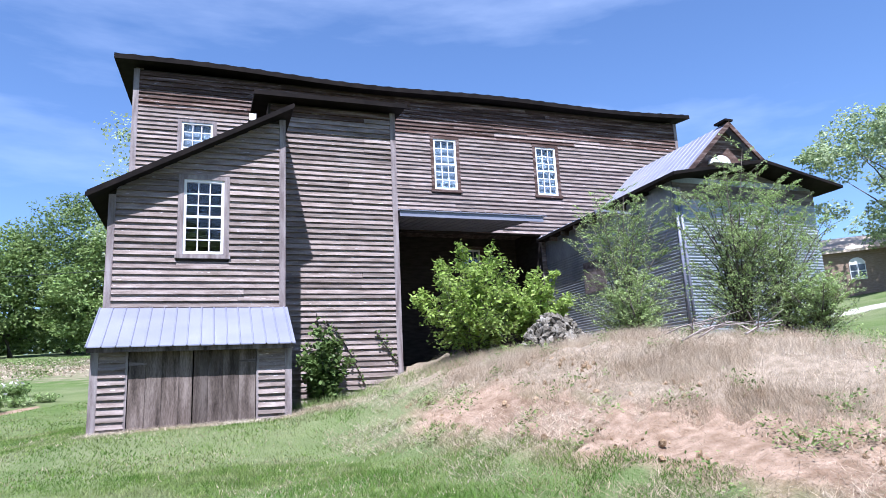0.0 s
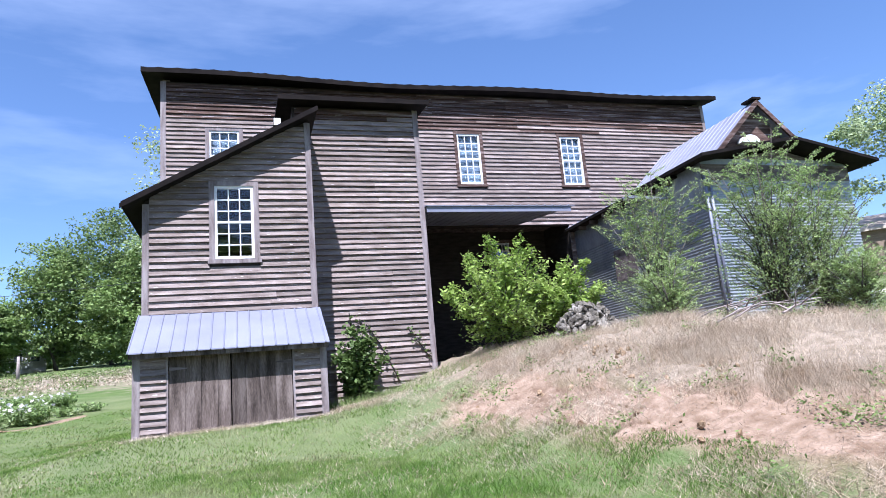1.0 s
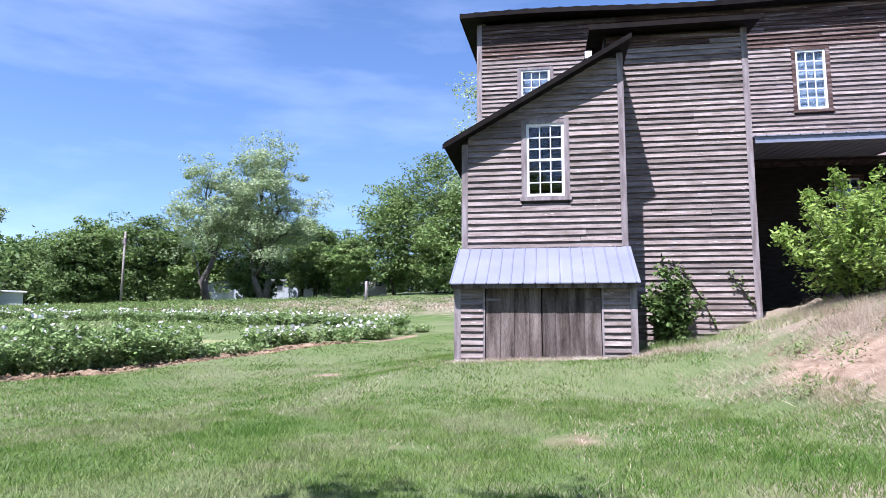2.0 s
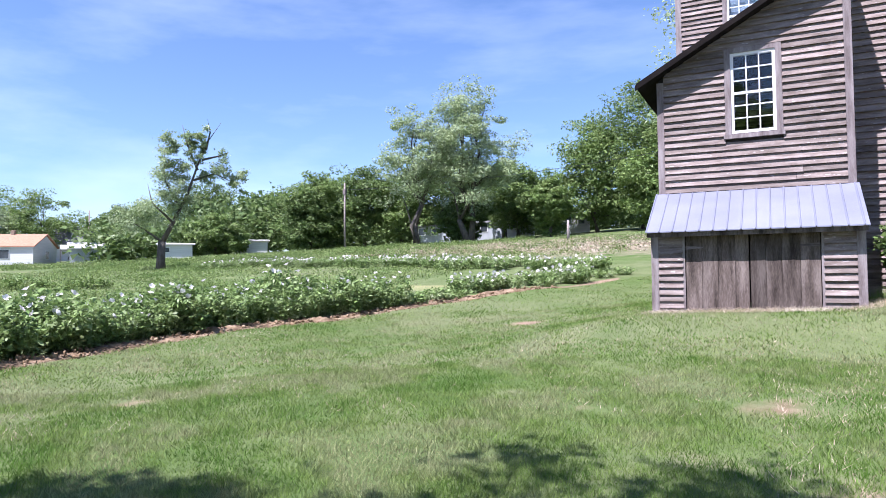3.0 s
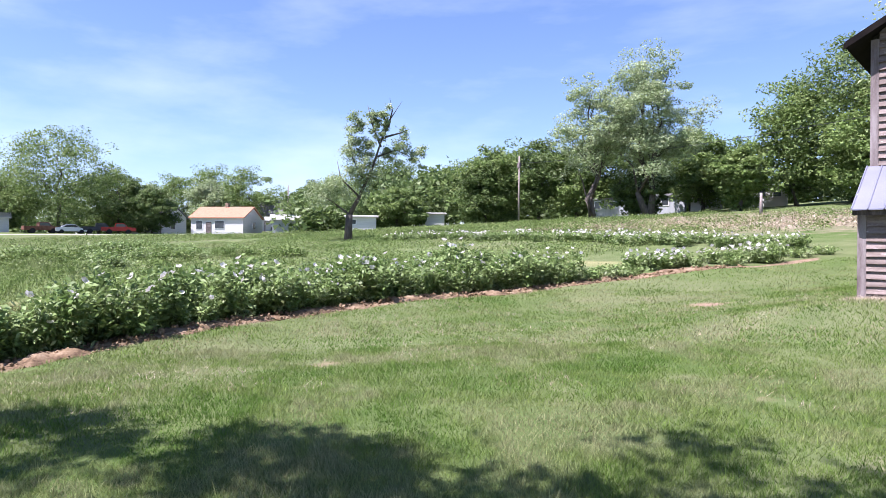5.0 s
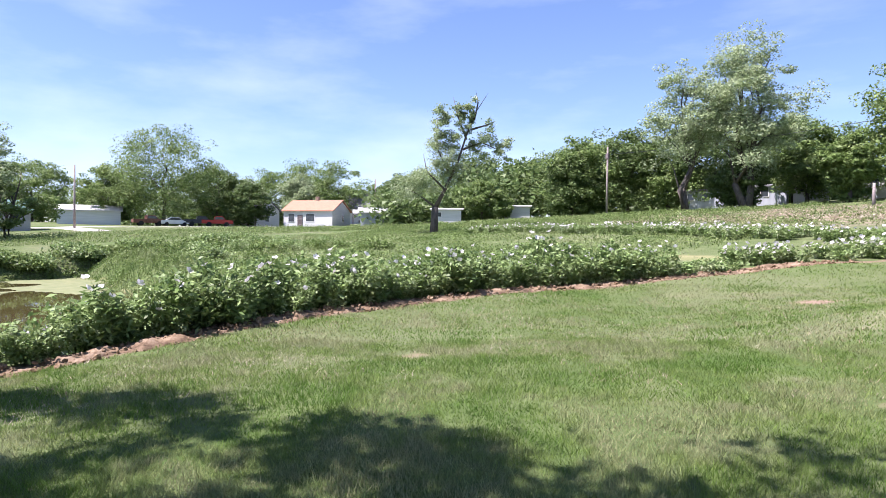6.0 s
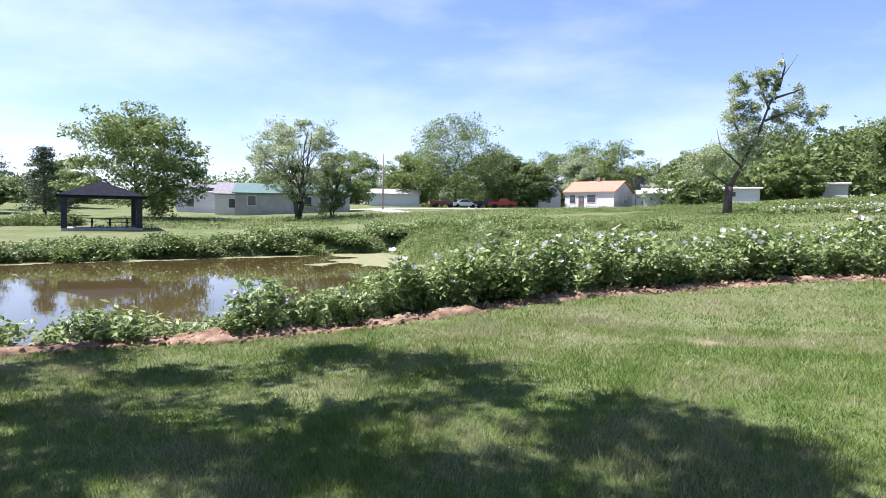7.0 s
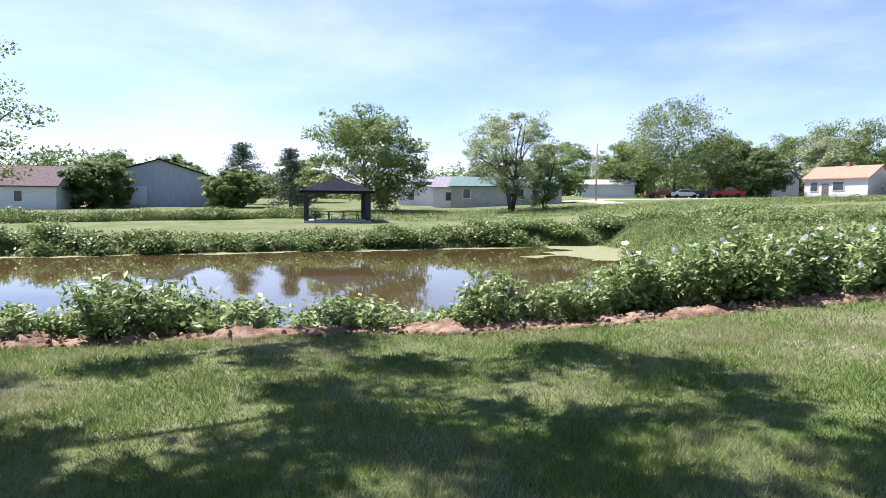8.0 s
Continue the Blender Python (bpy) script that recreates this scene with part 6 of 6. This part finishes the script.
x, y = scatter(420000, 4.0, 12.0, -8.5, 1.5, lambda x, y: np.clip((bank_rise(x, y) - 0.45) * 4, 0, 1) * np.clip((10.6 - x) / 1.8, 0.0, 1) * np.clip(0.35 + 0.9 * np.sin(x * 2.1 + y) * np.sin(y * 1.7 - x * 0.6), 0.08, 1) * ((x < 6.3) | (y < 1.5)))
tx, ty = lawn_ring(60000, 2.2, 7.0)
pick = patchy(tx + 3.1, ty - 1.7) > 0.55
tx, ty = tx[pick], ty[pick]
tufts = blades(tx, ty, ground(tx, ty), 0.10, 0.006, rg, 0.6, GRASS, "lawn_tufts")
tagged(tufts, "longer green tufts in the mown lawn", "grass", kind="stuff")
fx, fy = lawn_ring(70000, 6.5, 15.0)
pick = patchy(fy * 0.7, fx * 0.7) < 0.5
fx, fy = fx[pick], fy[pick]
gx1, gy1 = scatter(60000, 2.0, 9.0, -11.5, -5.0, lambda x, y: (bank_rise(x, y) < 0.3) * 0.6 * np.clip(0.2 + bank_rise(x, y) * 4, 0, 1))
fx, fy = np.concatenate([fx, gx1]), np.concatenate([fy, gy1])
faded = blades(fx, fy, ground(fx, fy), 0.045, 0.008, rg, 0.9, STRAW, "faded_grass")
tagged(faded, "dry blades among the lawn grass", "grass", kind="stuff")
dry = blades(x, y, ground(x, y) - 0.02, 0.2, 0.004, rg, 0.5, STRAW, "dry_grass")
tagged(dry, "tall bleached dry grass on the bank", "grass", kind="stuff")
x, y = scatter(160000, 3.2, 13.5, -11, 0.5, lambda x, y: np.clip(bank_rise(x, y) * 5, 0, 1) * np.clip(0.5 + np.sin(x * 1.3) * np.sin(y * 1.9 + x), 0.05, 1))
hay = blades(x, y, ground(x, y), 0.09, 0.007, rg, 1.6, STRAW, "fallen_straw")
tagged(hay, "flattened straw lying on bare soil", "grass", kind="stuff")
wx, wy = [], []
for k in range(130):
    cx, cy = rg.uniform(4.5, 13.5), rg.uniform(-9.5, -1)
    if bank_rise(cx, cy) < 0.12:
        continue
    m = int(rg.uniform(30, 110))
    wx.append(cx + rg.normal(0, 0.1, m))
    wy.append(cy + rg.normal(0, 0.1, m))
wx, wy = np.concatenate(wx), np.concatenate(wy)
v, f = leaves(np.stack([wx, wy, ground(wx, wy) + rg.uniform(0.01, 0.2, len(wx))], 1), 0.042, rg, 0.5, 0.7)
weeds = raw("bank_weeds", v, f, LEAF)
tagged(weeds, "small green weeds scattered over the bank", "weeds", kind="stuff")


ux, uy = scatter(9000, 3.6, 7.4, -2.6, 2.3, lambda x, y: np.clip(1.2 - np.abs(y - 1.3 + 0.5 * (x - 4.5)) / 1.3, 0, 1) * ~((x < 3.6) & (y > 0)))
foot = blades(ux, uy, ground(ux, uy) - 0.02, 0.2, 0.01, rg, 0.5, WEED, "footing_weeds")
tagged(foot, "pale green weeds at the foot of the tower", "weeds", kind="stuff")
jx, jy = scatter(5000, -0.2, 3.6, -0.45, -0.02, lambda x, y: 0.5 + 0 * x)
litter = blades(jx, jy, ground(jx, jy), 0.07, 0.007, rg, 1.2, STRAW, "door_straw")
tagged(litter, "dry straw along the foot of the plank doors", "grass", kind="stuff")


def weed_belt(name, n, place, height, width, label, material=WEED, lean=0.35):
    """Rank growth of uneven height: blades, with broad leaves among them."""
    x, y = place(n)
    n = len(x)
    swell = 0.3 + 1.1 * np.clip(0.5 + 0.5 * np.sin(x * 0.9 + 1.7 * np.sin(y * 0.53)) * np.sin(y * 0.8 + 1.3 * np.sin(x * 0.61)) + rg.normal(0, 0.15, n), 0, 1)
    cut = rg.uniform(0, 1, n) < 0.45
    k = np.count_nonzero(cut)
    ob = blades(x[cut], y[cut], ground(x[cut], y[cut]) - 0.05, height * swell[cut], width, rg, lean, material, name)
    tagged(ob, label, "weeds", kind="stuff")
    xb, yb = np.repeat(x[~cut], 2) + rg.normal(0, 0.15, 2 * (n - k)), np.repeat(y[~cut], 2) + rg.normal(0, 0.15, 2 * (n - k))
    zb = ground(xb, yb) + np.repeat(swell[~cut], 2) * height * rg.uniform(0.05, 0.95, 2 * (n - k))
    v, f = leaves(np.stack([xb, yb, zb], 1), max(0.09, 2.6 * width), rg, 0.6, 0.6, True)
    ob = raw(name, v, f, material)
    tagged(ob, label, "weeds", kind="stuff")


def far_bank(n):
    y = rg.uniform(-50, 12, n)
    return -38.5 + 0.46 * (-4 - y) - 0.3 - rg.uniform(0, 1, n) ** 2 * 4.5, y


weed_belt("pond_bank_weeds", 26000, far_bank, 0.32, 0.06, "rank green weeds along the far pond bank")
weed_belt("near_bank_weeds", 9000, lambda n: (lambda y: (np.minimum(bed_x(y) - 1.6, shore_x(y) + 1.0) - rg.uniform(0, 1.4, n), y))(rg.uniform(-24, 4, n)), 0.4, 0.03, "green weeds between the bed and the pond")
weed_belt("meadow_weeds", 22000, lambda n: (lambda u: (-59.5 + 10.7 * u - rg.uniform(0, 3.5, n), -27.0 - 19.5 * u))(rg.uniform(-0.05, 1.8, n)), 0.85, 0.06, "tall pale meadow weeds behind the mown strip", WEED)
weed_belt("tip_weeds", 14000, lambda n: (lambda x: (x, -4 - 0.12 * (x + 38.5) + rg.uniform(-0.6, 3.2, n)))(rg.uniform(-39, -11, n)), 0.4, 0.035, "green weeds around the pond's north end", WEED)
weed_belt("meadow_weeds", 22000, lambda n: (rg.uniform(-78, -56, n), rg.uniform(-24, 30, n)), 0.4, 0.05, "tall meadow grass in front of the houses", WEED)


def tufted(n, x0, x1, y0, y1, r=0.5, per=40):
    """Places gathered in tufts over a field."""
    m = n // per
    cx, cy = rg.uniform(x0, x1, m), rg.uniform(y0, y1, m)
    return np.repeat(cx, per) + rg.normal(0, r, m * per), np.repeat(cy, per) + rg.normal(0, r, m * per)


weed_belt("hill_weeds", 52000, lambda n: tufted(n, -62, -22, 24, 56), 0.42, 0.05, "tall green weeds on the hillside", WEED)
weed_belt("hill_weeds", 14000, lambda n: tufted(n, -26, -6, 22, 52), 0.3, 0.05, "green weeds among dry hillside grass", WEED)
weed_belt("hill_straw", 26000, lambda n: tufted(n, -30, -4, 27, 47, 0.9), 0.22, 0.04, "pale dry grass on the hillside", STRAW, 0.7)
weed_belt("field_weeds", 60000, lambda n: tufted(n, -50, -11, -3, 27, 0.7), 0.24, 0.035, "rough green grass beyond the bed", WEED)
